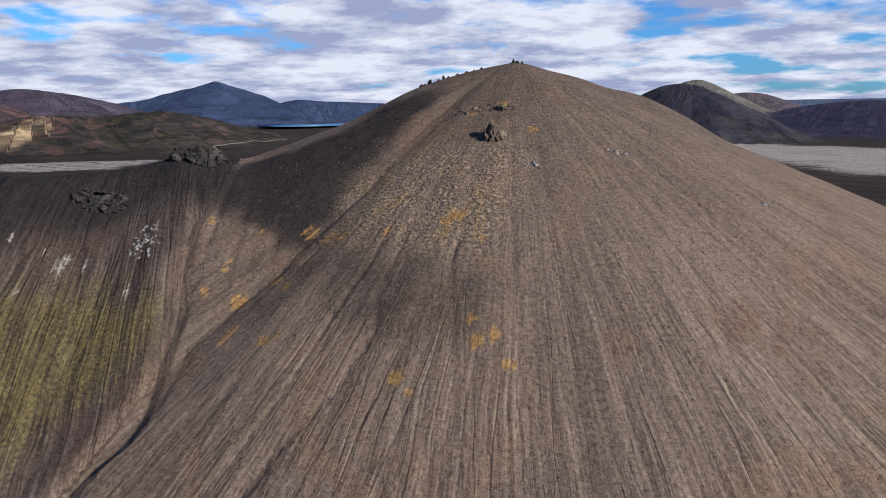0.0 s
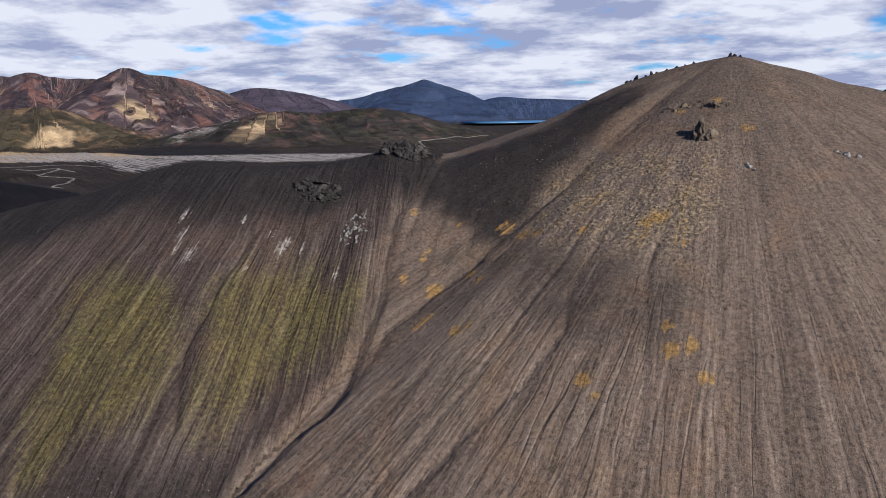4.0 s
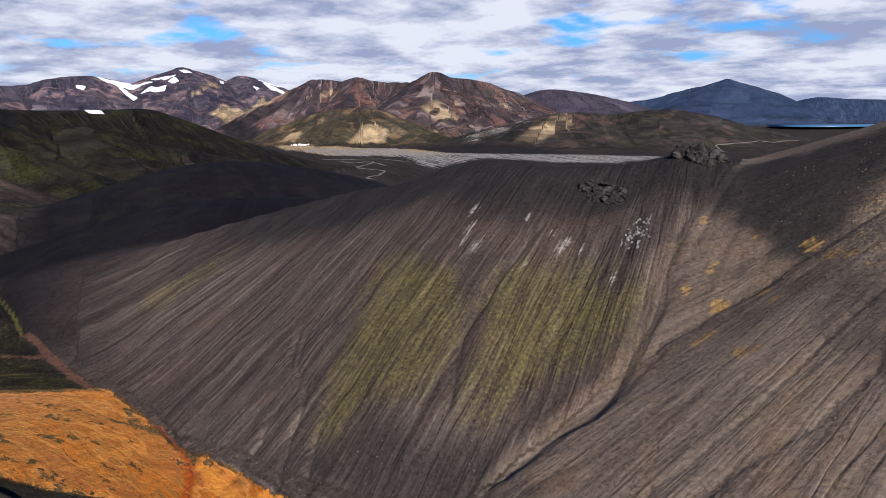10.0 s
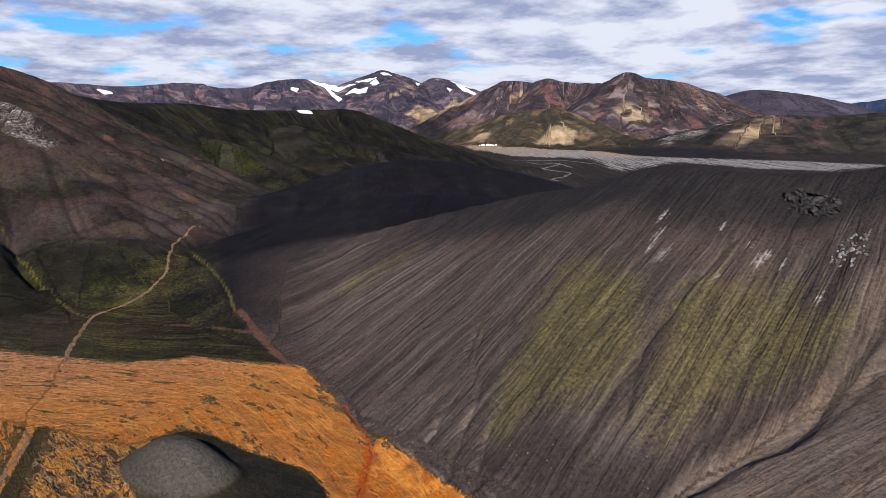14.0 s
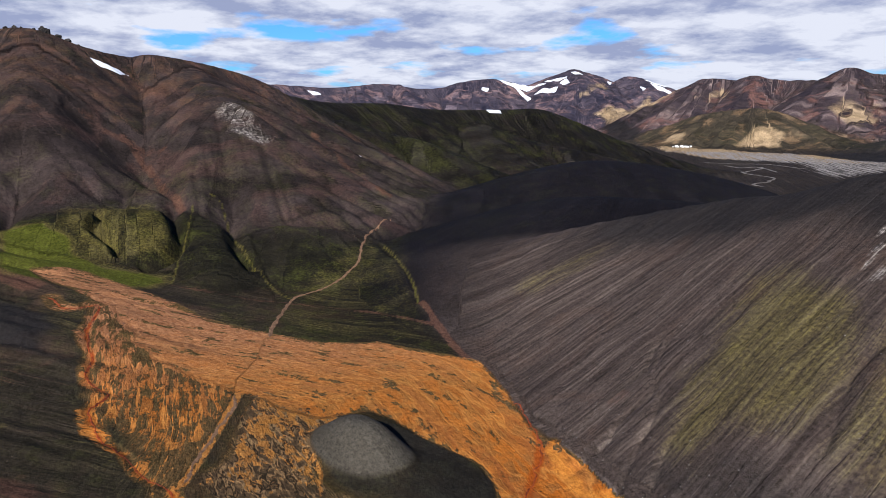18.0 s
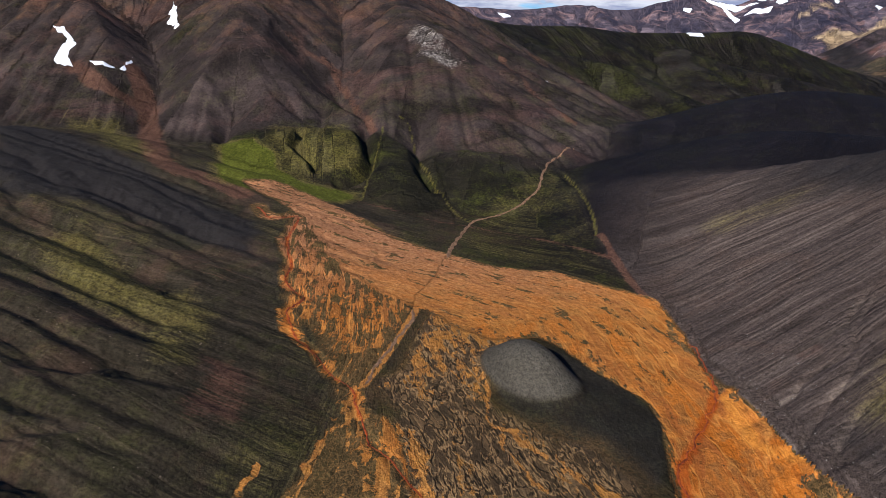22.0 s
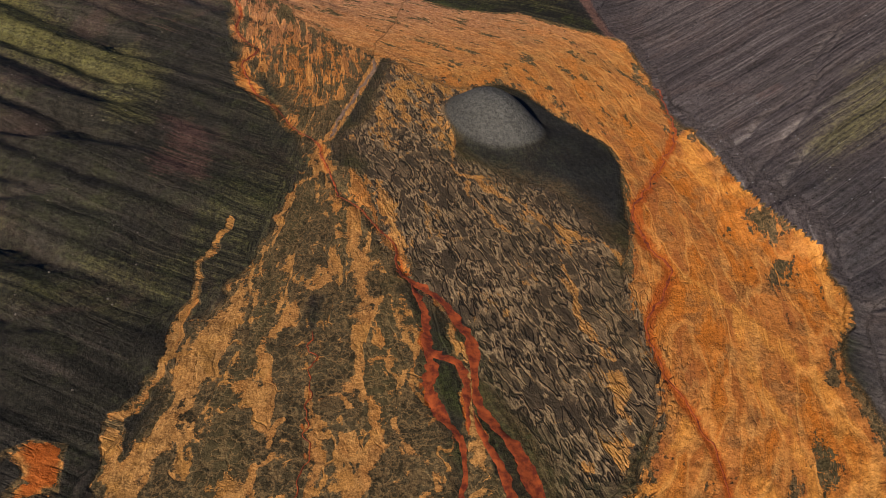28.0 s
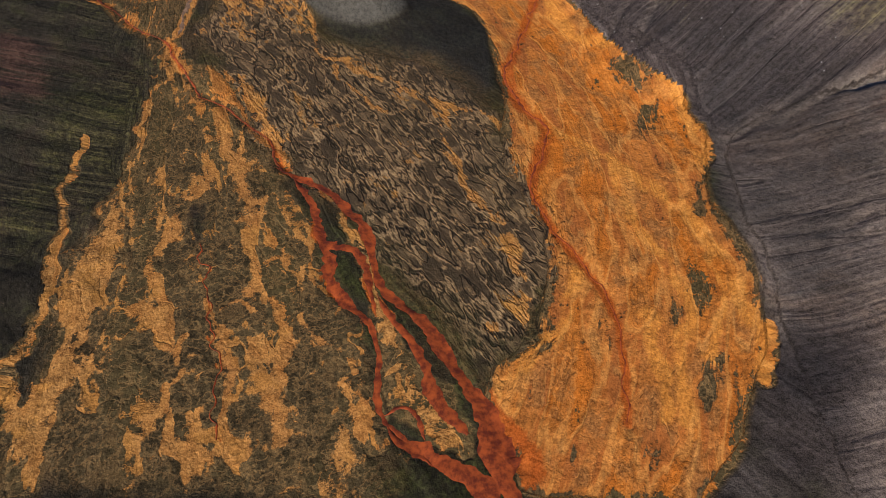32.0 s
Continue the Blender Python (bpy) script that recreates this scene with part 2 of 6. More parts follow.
FORMS = [
    # the steep ridge over the valley, from its low nose to the crag
    Ridge("ridge", [(-440, 138, -106), (-400, 152, -92), (-325, 187, -63), (-246, 227, -38), (-212, 232, -31.5), at(36.4, 303, -3.9), at(32.2, 288, -4.2),
                    at(28.1, 286, -4.3), at(24.1, 286, -4.0), at(21, 286, -3.4), at(19.5, 286, -3.05), at(17.5, 290, -3.7)], 0.67, 0.67, 7, 0.0, 5, (2.4, 44), 0, 0.4, 1.2),
    Cone("summit", (30, 296, 17.6), [(-180, 0.5), (-140, 0.42), (-90, 0.36), (-72, 0.4), (-62, 0.455), (-53, 0.525), (-48, 0.575), (-43, 0.605), (-36, 0.592), (-25, 0.597), (0, 0.585), (30, 0.55), (60, 0.46), (90, 0.4), (140, 0.45), (180, 0.5)], 10, 13, (1.1, 36), 0.28, 0.4),
    # its flat shoulders
    Ridge("summit", [at(3.67, 300, 0.45), at(1.4, 300, 1.7), at(-0.86, 300, 2.42), at(-3.11, 300, 2.88), at(-5.56, 298, 3.19)], 0.85, 0.85, 8, 0.0, 5, (0.8, 30), 0, 0.0, 0.3),
    Ridge("summit", [at(-6.44, 298, 3.13), at(-8.22, 300, 2.71), at(-10.19, 302, 2.38), at(-12.38, 304, 1.61), at(-14.95, 306, 1.05), at(-17.51, 308, -0.21)], 0.85, 0.85, 8, 0.0, 5, (0.8, 30), 0, 0.0, 0.3),
    # the hillside on the near left of the orange field
    Ridge("slope", [(-480, -78, -99), (-466, -110, -86), (-452, -165, -67), (-440, -225, -52), (-390, -300, -46), (-300, -335, -44), (-100, -365, -44), (200, -400, -40)], 0.2, 0.2, 16, 0.0, 10, (2.2, 60), 0, 0, 1.2),
    # the brown mountain and its spurs
    Ridge("mountain", [at(126, 900, 6), at(115, 880, 6), at(109, 850, 5.3), at(104, 830, 5.05), at(101.4, 815, 5.3), at(98.6, 800, 5.6), at(96, 800, 4.6), at(92.7, 820, 3.9), at(90.7, 820, 4.1),
                       at(86.2, 830, 3.3), at(82.8, 835, 2.1), at(76.6, 830, -1.4), at(72, 800, -4.1), at(68.8, 770, -6.6)], 0.7, 0.7, 10, 0.1, 14, (6, 140), 14, crags=7),
    Ridge("mountain", [at(98.6, 790, 5.0), at(99.6, 660, 1.2), at(98.2, 590, -2.5), at(96, 530, -6.5), at(94, 480, -10.5)], 0.55, 0.55, 5, 0.05, 9, (2.5, 70), 6, crags=3),
    Ridge("mountain", [at(88.5, 800, 3.2), at(86, 690, 0.7), at(84, 620, -2.6), at(81, 560, -6), at(79, 520, -8.5)], 0.45, 0.45, 12, 0.05, 14, (2.5, 80), 8, crags=3),
    Ridge("mountain", [at(112, 850, 5), at(109, 700, 1.5), at(107, 600, -3), at(104, 520, -8)], 0.55, 0.55, 6, 0.05, 9, (3, 70), 8, crags=4),
    Ridge("mountain", [at(86.8, 700, 0.9), at(86, 690, 0.75), at(84.6, 665, 0.4), at(82.9, 640, -1.3), at(80.7, 600, -3.6)], 0.8, 0.8, 4, 0.0, 6, (2.5, 40), 5, crags=5),
    Ridge("bench", [at(100.5, 505, -8.0), at(98, 503, -7.4), at(94.5, 502, -7.2), at(92, 500, -7.4), at(90.4, 495, -8.6)], 0.55, 0.55, 34, 0.0, 8, (0.8, 40), 4),
    Ridge("bench", [at(88.8, 520, -7.7), at(88.2, 490, -8.3), at(87.8, 455, -9.8), at(87.5, 425, -11.8)], 0.5, 0.5, 12, 0.0, 7, (0.6, 40), 3),
    Ridge("bench", [at(84.5, 510, -8.6), at(81, 490, -9.2), at(77.5, 490, -10.0)], 0.34, 0.34, 26, 0.0, 9, (0.8, 50), 4),
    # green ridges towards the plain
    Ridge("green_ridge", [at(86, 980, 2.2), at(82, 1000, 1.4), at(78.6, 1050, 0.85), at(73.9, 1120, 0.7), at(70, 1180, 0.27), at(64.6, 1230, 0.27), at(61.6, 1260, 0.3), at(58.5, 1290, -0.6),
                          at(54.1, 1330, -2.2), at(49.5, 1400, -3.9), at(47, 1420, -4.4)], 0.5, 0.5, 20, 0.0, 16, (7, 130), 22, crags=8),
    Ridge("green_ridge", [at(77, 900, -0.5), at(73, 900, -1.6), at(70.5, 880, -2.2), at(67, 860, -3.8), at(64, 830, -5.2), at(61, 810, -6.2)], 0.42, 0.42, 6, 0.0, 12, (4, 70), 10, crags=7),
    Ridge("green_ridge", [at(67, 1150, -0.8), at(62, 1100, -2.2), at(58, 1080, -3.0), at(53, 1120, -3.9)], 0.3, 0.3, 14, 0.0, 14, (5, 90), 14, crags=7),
    # dark sand hills behind the ridge, cloud shade painted into their tones
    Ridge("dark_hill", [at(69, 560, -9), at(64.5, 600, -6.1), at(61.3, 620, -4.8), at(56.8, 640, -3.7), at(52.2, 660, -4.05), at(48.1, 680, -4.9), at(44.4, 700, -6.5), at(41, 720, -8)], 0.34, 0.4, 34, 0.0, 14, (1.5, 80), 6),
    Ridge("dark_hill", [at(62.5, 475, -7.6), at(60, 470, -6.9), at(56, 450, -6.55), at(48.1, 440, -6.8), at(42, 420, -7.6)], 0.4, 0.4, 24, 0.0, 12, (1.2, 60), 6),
    # across the plain: the yellow spur, the brown mountains, the long hill
    Ridge("spur", [at(54.5, 2550, -2.3), at(53.1, 2560, -1.7), at(50, 2580, -0.5), at(47.9, 2600, 0.15), at(44.8, 2600, 0.35), at(41.8, 2600, -0.75), at(37.3, 2600, -1.95)], 0.4, 0.4, 30, 0.0, 20, (14, 150), 20, crags=14),
    Ridge("brown_mountain", [at(52, 3300, 0.4), at(50.72, 3268, 1.51), at(49.82, 3248, 2.34), at(48.47, 3232, 2.56), at(46.67, 3210, 2.39), at(45.77, 3200, 2.73), at(44.87, 3185, 2.56), at(43.52, 3164, 2.34), at(42.18, 3141, 2.37), at(41.06, 3116, 2.41), at(39.96, 3092, 3.05), at(39.3, 3080, 3.05), at(38.41, 3080, 2.74), at(36.43, 3080, 2.51), at(34.68, 3090, 2.02), at(32.94, 3103, 1.36), at(32.06, 3113, 0.88), at(31.5, 3120, -0.4)], 0.5, 0.5, 14, 0.0, 26, (26, 240), 0, crags=30),
    Ridge("brown_mountain", [at(39.4, 3080, 2.9), at(40.5, 2800, 0.3), at(42, 2700, -0.6)], 0.5, 0.5, 14, 0.0, 24, (16, 160), 24, crags=34),
    Ridge("brown_mountain", [at(33.8, 3080, 1.3), at(33.5, 2800, -1.0), at(34, 2700, -1.8)], 0.45, 0.45, 14, 0.0, 24, (14, 160), 24, crags=34),
    Ridge("snow_mountain", [at(92, 3600, 1.5), at(84, 3600, 2.2), at(78, 3700, 1.9), at(74, 3800, 2.2), at(70, 3900, 1.9), at(67.29, 3985, 2.43), at(65.29, 4046, 2.62), at(63.27, 4105, 2.31), at(61.62, 4138, 2.07), at(60.33, 4167, 2.64), at(59.02, 4200, 3.37), at(57.74, 4200, 3.13), at(56.45, 4200, 2.71), at(55.59, 4200, 2.41), at(54.7, 4212, 2.81), at(53.6, 4228, 2.51), at(52.51, 4243, 1.86), at(51.17, 4250, 1.42), at(49, 4250, 0.6)], 0.42, 0.4, 16, 0.0, 30, (28, 330), 0, crags=34),
    Ridge("snow_mountain", [at(58.2, 4150, 2.5), at(56.5, 3800, 1.2), at(55, 3500, -0.4), at(53.5, 3200, -1.4)], 0.4, 0.4, 24, 0.0, 28, (24, 220), 40, crags=40),
    Ridge("long_hill", [at(37.5, 2350, -2.6), at(34.8, 2400, -1.6), at(31.3, 2420, -0.4), at(28.6, 2450, -0.08), at(25.5, 2500, -0.2), at(21.2, 2550, 0.1), at(17, 2600, -0.95), at(11.7, 2700, -1.95), at(9, 2750, -2.5)], 0.36, 0.3, 40, 0.0, 24, (16, 170), 24, crags=16),
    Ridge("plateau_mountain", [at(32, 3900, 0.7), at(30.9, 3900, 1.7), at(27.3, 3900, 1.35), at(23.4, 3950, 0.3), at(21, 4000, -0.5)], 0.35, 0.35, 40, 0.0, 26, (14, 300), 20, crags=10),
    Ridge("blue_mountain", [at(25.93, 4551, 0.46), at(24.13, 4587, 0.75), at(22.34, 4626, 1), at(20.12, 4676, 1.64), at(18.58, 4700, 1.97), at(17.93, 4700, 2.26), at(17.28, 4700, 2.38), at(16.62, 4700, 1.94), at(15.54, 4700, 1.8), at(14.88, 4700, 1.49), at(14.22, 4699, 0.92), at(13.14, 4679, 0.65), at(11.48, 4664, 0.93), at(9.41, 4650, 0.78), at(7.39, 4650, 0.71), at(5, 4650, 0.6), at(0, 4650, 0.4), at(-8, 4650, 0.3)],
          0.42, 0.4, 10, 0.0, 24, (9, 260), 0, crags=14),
    Ridge("dark_cone", [at(-14.5, 3000, 0.2), at(-15.8, 2950, 0.75), at(-17.6, 2900, 1.65), at(-18.8, 2880, 1.75), at(-19.9, 2860, 1.45), at(-21.9, 2800, -0.1), at(-23.9, 2750, -0.75), at(-26.2, 2680, -2.1)], 0.5, 0.5, 16, 0.0, 22, (14, 160), 20, crags=16),
    Ridge("far_cone", [at(-17.5, 3500, 1.5), at(-19.6, 3500, 2.05), at(-21, 3500, 1.4)], 0.5, 0.5, 10, 0.0, 22, (10, 200), 15),
    Ridge("red_hill", [at(-21.5, 3800, 0.75), at(-22.6, 3800, 1.02), at(-24, 3800, 0.95), at(-25.8, 3800, 0.2)], 0.4, 0.4, 24, 0.0, 22, (7, 200), 15),
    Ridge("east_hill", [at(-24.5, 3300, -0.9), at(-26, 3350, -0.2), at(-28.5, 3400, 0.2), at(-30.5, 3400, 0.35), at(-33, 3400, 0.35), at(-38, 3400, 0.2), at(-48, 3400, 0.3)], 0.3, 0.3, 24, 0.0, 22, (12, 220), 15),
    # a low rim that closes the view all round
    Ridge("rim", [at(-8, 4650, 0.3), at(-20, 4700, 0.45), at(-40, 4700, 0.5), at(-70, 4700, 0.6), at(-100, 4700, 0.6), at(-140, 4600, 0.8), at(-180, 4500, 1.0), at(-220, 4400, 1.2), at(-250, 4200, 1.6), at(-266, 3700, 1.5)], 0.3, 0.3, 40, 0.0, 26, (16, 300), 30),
]
REGIONS = ["valley"] + sorted({f.region for f in FORMS})


def floor_height(x, y):
    r = np.hypot(x, y)
    west = np.clip(-x - 180, 0, 420)
    return FLOOR + 0.03 * west - 12 * smooth(700, 1100, r) + 34 * smooth(2700, 4500, r) + 0.5 * fbm(x / 40, y / 40, 3, 5) + 1.2 * fbm(x / 160, y / 160, 2, 9)


def mound(x, y, bald=False):
    """The grey dome in the field and its low dark tail."""
    def dome(cx, cy, a, b, turn, rise, power):
        c, s = math.cos(radians(turn)), math.sin(radians(turn))
        ax, ay = x - cx, y - cy
        d = np.sqrt(((ax * c + ay * s) / a) ** 2 + ((ay * c - ax * s) / b) ** 2)
        return rise * (1 - smooth(0.1, 1.05, d)) ** (2.0 / power)
    knoll = dome(-208, 51, 24, 15, 22, 11.5, 2.6)
    return knoll if bald else knoll + dome(-182, 63, 36, 19, 26, 2.2, 2.0)


def gully(points, width, depth):
    return curve([(*p[:2], p[2] if len(p) > 2 else 1.0) for p in points], 4), width, depth


GULLIES = []


def height(x, y, full=True, tones=None):
    """Height, region, and the flow coordinates (across, down the slope) of the land at x, y. tones: an array to fill with the earth colours, blended where forms meet."""
    h = floor_height(x, y)
    region = np.zeros(x.shape, np.int16)
    u, v = x * 0.6 + y * 0.8, -x * 0.8 + y * 0.6
    steep = np.zeros(x.shape)
    top = np.full(x.shape, -1e9)
    for f in FORMS:
        (x0, y0), (x1, y1), zmax = f.box
        reach = (zmax - FLOOR + 25) / f.least + 2 * f.round
        near = (x > x0 - reach) & (x < x1 + reach) & (y > y0 - reach) & (y < y1 + reach)
        if not near.any():
            continue
        px, py, ph = x[near], y[near], h[near]
        z, fu, fv = f(px, py)
        if f.region == "ridge":
            fu = scree_run(px, py)
        amp, size = f.rough
        if full:
            bend = 0.35 * size * fbm(px / size / 1.5, py / size / 1.5, 3, 19)
            crease = ridged((fu + bend) / size, fv / (size * 5), 3, 31) - 0.35
            lump = fbm(px / size / 1.4, py / size / 1.4, 5, 57, 0.55)
            fade = smooth(0, 2.5 * f.round + 4, fv)
            z = z + amp * (0.9 * crease * fade + 0.7 * lump * (0.25 + 0.75 * fade))
            if f.rills:
                deep = np.clip(fbm(px / 45, py / 45, 2, 77) + 0.55, 0, 1.2)
                z = z - f.rills * fade * deep * (1 - smooth(0.0, 0.3, ridged((fu + 0.5 * bend) / f.pitch, fv / (13 * f.pitch), 2, 91))) * (0.12 + 1.2 * smooth(25, 110, fv))
            if f.crags:
                # eroded spurs and hollows in two sizes
                spur = ridged((px + 0.5 * bend) / size * 1.3, (py - 0.5 * bend) / size * 1.3, 4, 15) - 0.3
                z = z - f.crags * spur * fade
        win = z > ph
        region[near] = np.where(win, REGIONS.index(f.region), region[near])
        u[near], v[near] = np.where(win, fu, u[near]), np.where(win, fv, v[near])
        steep[near] = np.where(win, np.clip((z - ph) / 8, 0, 1), steep[near])
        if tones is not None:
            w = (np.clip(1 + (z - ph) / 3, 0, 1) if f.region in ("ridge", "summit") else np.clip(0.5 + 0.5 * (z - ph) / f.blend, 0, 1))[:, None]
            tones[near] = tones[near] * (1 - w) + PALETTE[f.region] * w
        h[near] = smax(z, ph, f.blend)
    if full:
        # long shallow troughs down the near hillside
        su, sv = 0.88 * x - 0.47 * y + 5 * fbm(x / 60, y / 60, 2, 401), 0.47 * x + 0.88 * y
        on_slope = (region == REGIONS.index("slope")) * steep
        h = h + on_slope * (2.6 * (ridged(su / 17, sv / 150, 3, 405) - 0.3) + 0.5 * fbm(x / 7, y / 7, 3, 409))
        h = h + mound(x, y)
        for line, width, depth in GULLIES:
            x0, y0, x1, y1 = *(line[:, :2].min(0) - 4 * width), *(line[:, :2].max(0) + 4 * width)
            near = (x > x0) & (x < x1) & (y > y0) & (y < y1)
            if near.any():
                wob = width * 0.6 * fbm(x[near] / (4 * width), y[near] / (4 * width), 2, 23)
                d, run, val, _ = nearest(x[near] + wob, y[near] - wob, line)
                h[near] -= depth * val * np.clip(1 - (d / width), 0, 1) ** 1.3
    return h, region, u, v, steep
# ---- end of plan ----

# ---- outlines of the ground cover, in plan ----
AREAS = {
    "field": [(-419, -74), (-420, -52), (-392, -24), (-351, 7), (-329, 34), (-311, 59), (-304, 85), (-275, 110), (-261, 117), (-239, 115), (-202, 110), (-184, 108), (-173, 109), (-148, 110), (-126, 114), (-110, 111), (-97, 107), (-82, 95), (-91, 102), (-68, 93), (-47, 81), (-36, 68), (-30, 56), (-41, 30), (-48, 31), (-57, 32), (-64, 38), (-68, 48), (-79, 55), (-95, 60), (-117, 64), (-145, 76), (-165, 79), (-187, 86), (-206, 74), (-224, 70), (-237, 61), (-236, 42), (-259, 24), (-264, 16), (-274, 3), (-299, -17), (-366, -38), (-396, -63)],
    "fan": [(-366, -41), (-292, -15), (-271, 5), (-259, 13), (-222, 2), (-196, -6), (-164, 4), (-144, 10), (-128, 13), (-103, 12), (-86, 15), (-67, 14), (-48, 10), (-69, -47), (-80, -47), (-115, -38), (-140, -26), (-190, -10), (-200, -12), (-233, -19), (-263, -34), (-301, -38)],
    "ropy": [(-202, -1), (-224, 10), (-259, 24), (-246, 44), (-226, 56), (-206, 40), (-196, 37), (-178, 47), (-160, 60), (-140, 69), (-122, 67), (-101, 62), (-86, 57), (-76, 50), (-72, 45), (-61, 34), (-68, 31), (-91, 25), (-107, 23), (-131, 18), (-151, 10)],
    "pool": [(-87, -62), (-89, -59), (-88, -54), (-84, -54), (-78, -53), (-78, -58), (-84, -58)],
    "moss_a": [(-186, 187), (-172, 192), (-151, 191), (-137, 187), (-130, 171), (-123, 158), (-128, 151), (-138, 140), (-138, 129), (-150, 128), (-168, 146), (-178, 163)],
    "moss_b": [(-134, 197), (-125, 206), (-106, 208), (-88, 204), (-82, 195), (-81, 185), (-87, 175), (-97, 164), (-102, 154), (-117, 156), (-125, 168), (-131, 184)],
    "moss_c": [(-513, -74), (-528, -16), (-474, 2), (-445, -6), (-431, -40), (-449, -62)],
    "moss_f": [(-486, -105), (-489, -76), (-449, -57), (-431, -38), (-419, -8), (-405, -6), (-390, -35), (-391, -63), (-406, -89)],
    "moss_d": [(-298, -141), (-309, -129), (-273, -92), (-263, -68), (-247, -54), (-222, -54), (-225, -70), (-236, -89), (-246, -107)],
    "moss_e": [(-306, 153), (-290, 175), (-277, 193), (-265, 188), (-272, 170), (-281, 151)],
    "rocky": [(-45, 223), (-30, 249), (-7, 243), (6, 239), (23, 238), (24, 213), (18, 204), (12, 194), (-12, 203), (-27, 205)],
    # summit's west flank, where shade is painted as black ground
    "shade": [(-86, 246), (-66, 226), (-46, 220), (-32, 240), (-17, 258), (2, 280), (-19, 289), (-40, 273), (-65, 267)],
    "plainpale": [(-1724, 1372), (-1497, 1640), (-1323, 1513), (-1086, 1569), (-948, 1629), (-649, 1700), (-649, 1415), (-785, 1351), (-1001, 1382), (-880, 1064), (-992, 1127), (-1183, 1295), (-1402, 1249)],
    "lavastrip": [(-1462, 1670), (-1320, 1769), (-1137, 1796), (-952, 1710), (-1071, 1559), (-1219, 1533)],
    "lava_grey": [(-1578, 2031), (-1325, 1955), (-1486, 2497), (-1247, 1996), (-1263, 1836), (-1343, 1773)],
    "moss_h": [(-528, -218), (-540, -212), (-520, -172), (-448, -132), (-427, -143), (-489, -194)],
    "rust_b": [(-219, -55), (-211, -41), (-172, -36), (-175, -56), (-196, -54)],
    "rust_a": [(-307, -97), (-288, -72), (-276, -40), (-263, -40), (-271, -69)],
    "moss_g": [(-227, -78), (-225, -58), (-208, -57), (-206, -70)],
    "yellow": [(-1692, 1583), (-1752, 1705), (-1755, 1778), (-1664, 1760), (-1574, 1675)],
    "yellow_b": [(-1881, 1462), (-1953, 1595), (-1852, 1551), (-1806, 1485)],
    "tan_c": [(-2363, 1962), (-2336, 2102), (-2280, 2124), (-2281, 2020)],
    "face": [(-1832, 2105), (-1855, 2251), (-1777, 2227), (-1755, 2289), (-1634, 2118), (-1668, 2061), (-1742, 2084)],
    "tan_d": [(-1807, 2449), (-1711, 2475), (-1578, 2440), (-1631, 2402), (-1733, 2427)],
    "straw": [(-1218, 1802), (-1214, 1883), (-1208, 2066), (-1619, 3172), (-1089, 2031), (-1101, 1888), (-1122, 1802)],
    "straw_b": [(-1635, 1751), (-1667, 2028), (-1377, 1801), (-1494, 1706)],
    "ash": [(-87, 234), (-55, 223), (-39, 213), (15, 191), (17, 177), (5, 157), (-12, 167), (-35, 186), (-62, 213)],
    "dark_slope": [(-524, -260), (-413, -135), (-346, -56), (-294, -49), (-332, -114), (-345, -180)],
    "scree_apron": [(-164, 112), (-123, 115), (-96, 109), (-83, 98), (-67, 95), (-40, 78), (-18, 81), (-101, 152), (-133, 135)],
    "field_low": [(-64, 36), (-65, 51), (-48, 82), (-38, 71), (-32, 64), (-29, 56), (-34, 44), (-40, 30), (-53, 31)],
    "saddle": [(-88, 247), (-54, 253), (-29, 240), (-39, 226), (-16, 202), (10, 198), (5, 179), (-19, 175), (-57, 210), (-79, 223)],
    "scree_low": [(-47, 81), (-38, 72), (-32, 65), (-29, 56), (-24, 69), (-18, 81), (-39, 98), (-47, 90)],
    "saddle_low": [(-88, 232), (-48, 229), (-30, 203), (-45, 185), (-65, 161), (-79, 178)],
    "tan_a": [(-3270, 1972), (-3457, 2291), (-3336, 2264), (-3221, 2026)],
    "tan_b": [(-3022, 1946), (-3083, 2080), (-3039, 2146), (-3123, 2356), (-2467, 2018), (-2467, 1891), (-2545, 1831), (-2904, 1933)],
    "cliff": [(-688, 37), (-693, 55), (-700, 72), (-645, 73), (-616, 84), (-608, 66), (-614, 53), (-627, 45), (-643, 40)],
    "sand": [(-1862, 1435), (-1655, 1560), (-1434, 1613), (-1096, 1471), (-1394, 1233)],
    "lava_b": [(-2882, 1887), (-2562, 1798), (-2331, 1728), (-2028, 1483), (-1900, 1420), (-2300, 1560)],
    "apron": [(-186, -4), (-182, 10), (-165, 14), (-146, 17), (-143, 10), (-157, 7), (-165, 2), (-174, -2)],
    "bare_a": [(-146, 108), (-140, 111), (-130, 111), (-129, 105), (-137, 103)],
    "bare_b": [(-124, 103), (-123, 108), (-114, 106), (-107, 100), (-111, 99)],
    "bare_c": [(-67, 45), (-67, 48), (-60, 46), (-59, 42)],
    "bare_d": [(-67, 55), (-68, 61), (-61, 58), (-58, 54), (-62, 53)],
    "bare_e": [(-70, 75), (-70, 77), (-61, 74), (-59, 71)],
    "bare_f": [(-72, 83), (-66, 84), (-60, 81), (-59, 77), (-65, 78)],
    "bare_g": [(-51, 70), (-51, 77), (-44, 74), (-42, 68), (-44, 66)],
    "bare_h": [(-129, -13), (-126, -8), (-117, -8), (-116, -12)],
    "tail": [(-204, 38), (-191, 39), (-175, 46), (-161, 54), (-147, 57), (-141, 65), (-149, 74), (-178, 85), (-192, 84), (-205, 77), (-222, 68), (-232, 59), (-226, 50)],
    "grass_flat": [(-329, 37), (-395, 64), (-490, 131), (-387, 125), (-314, 112), (-283, 112), (-309, 86)],
}
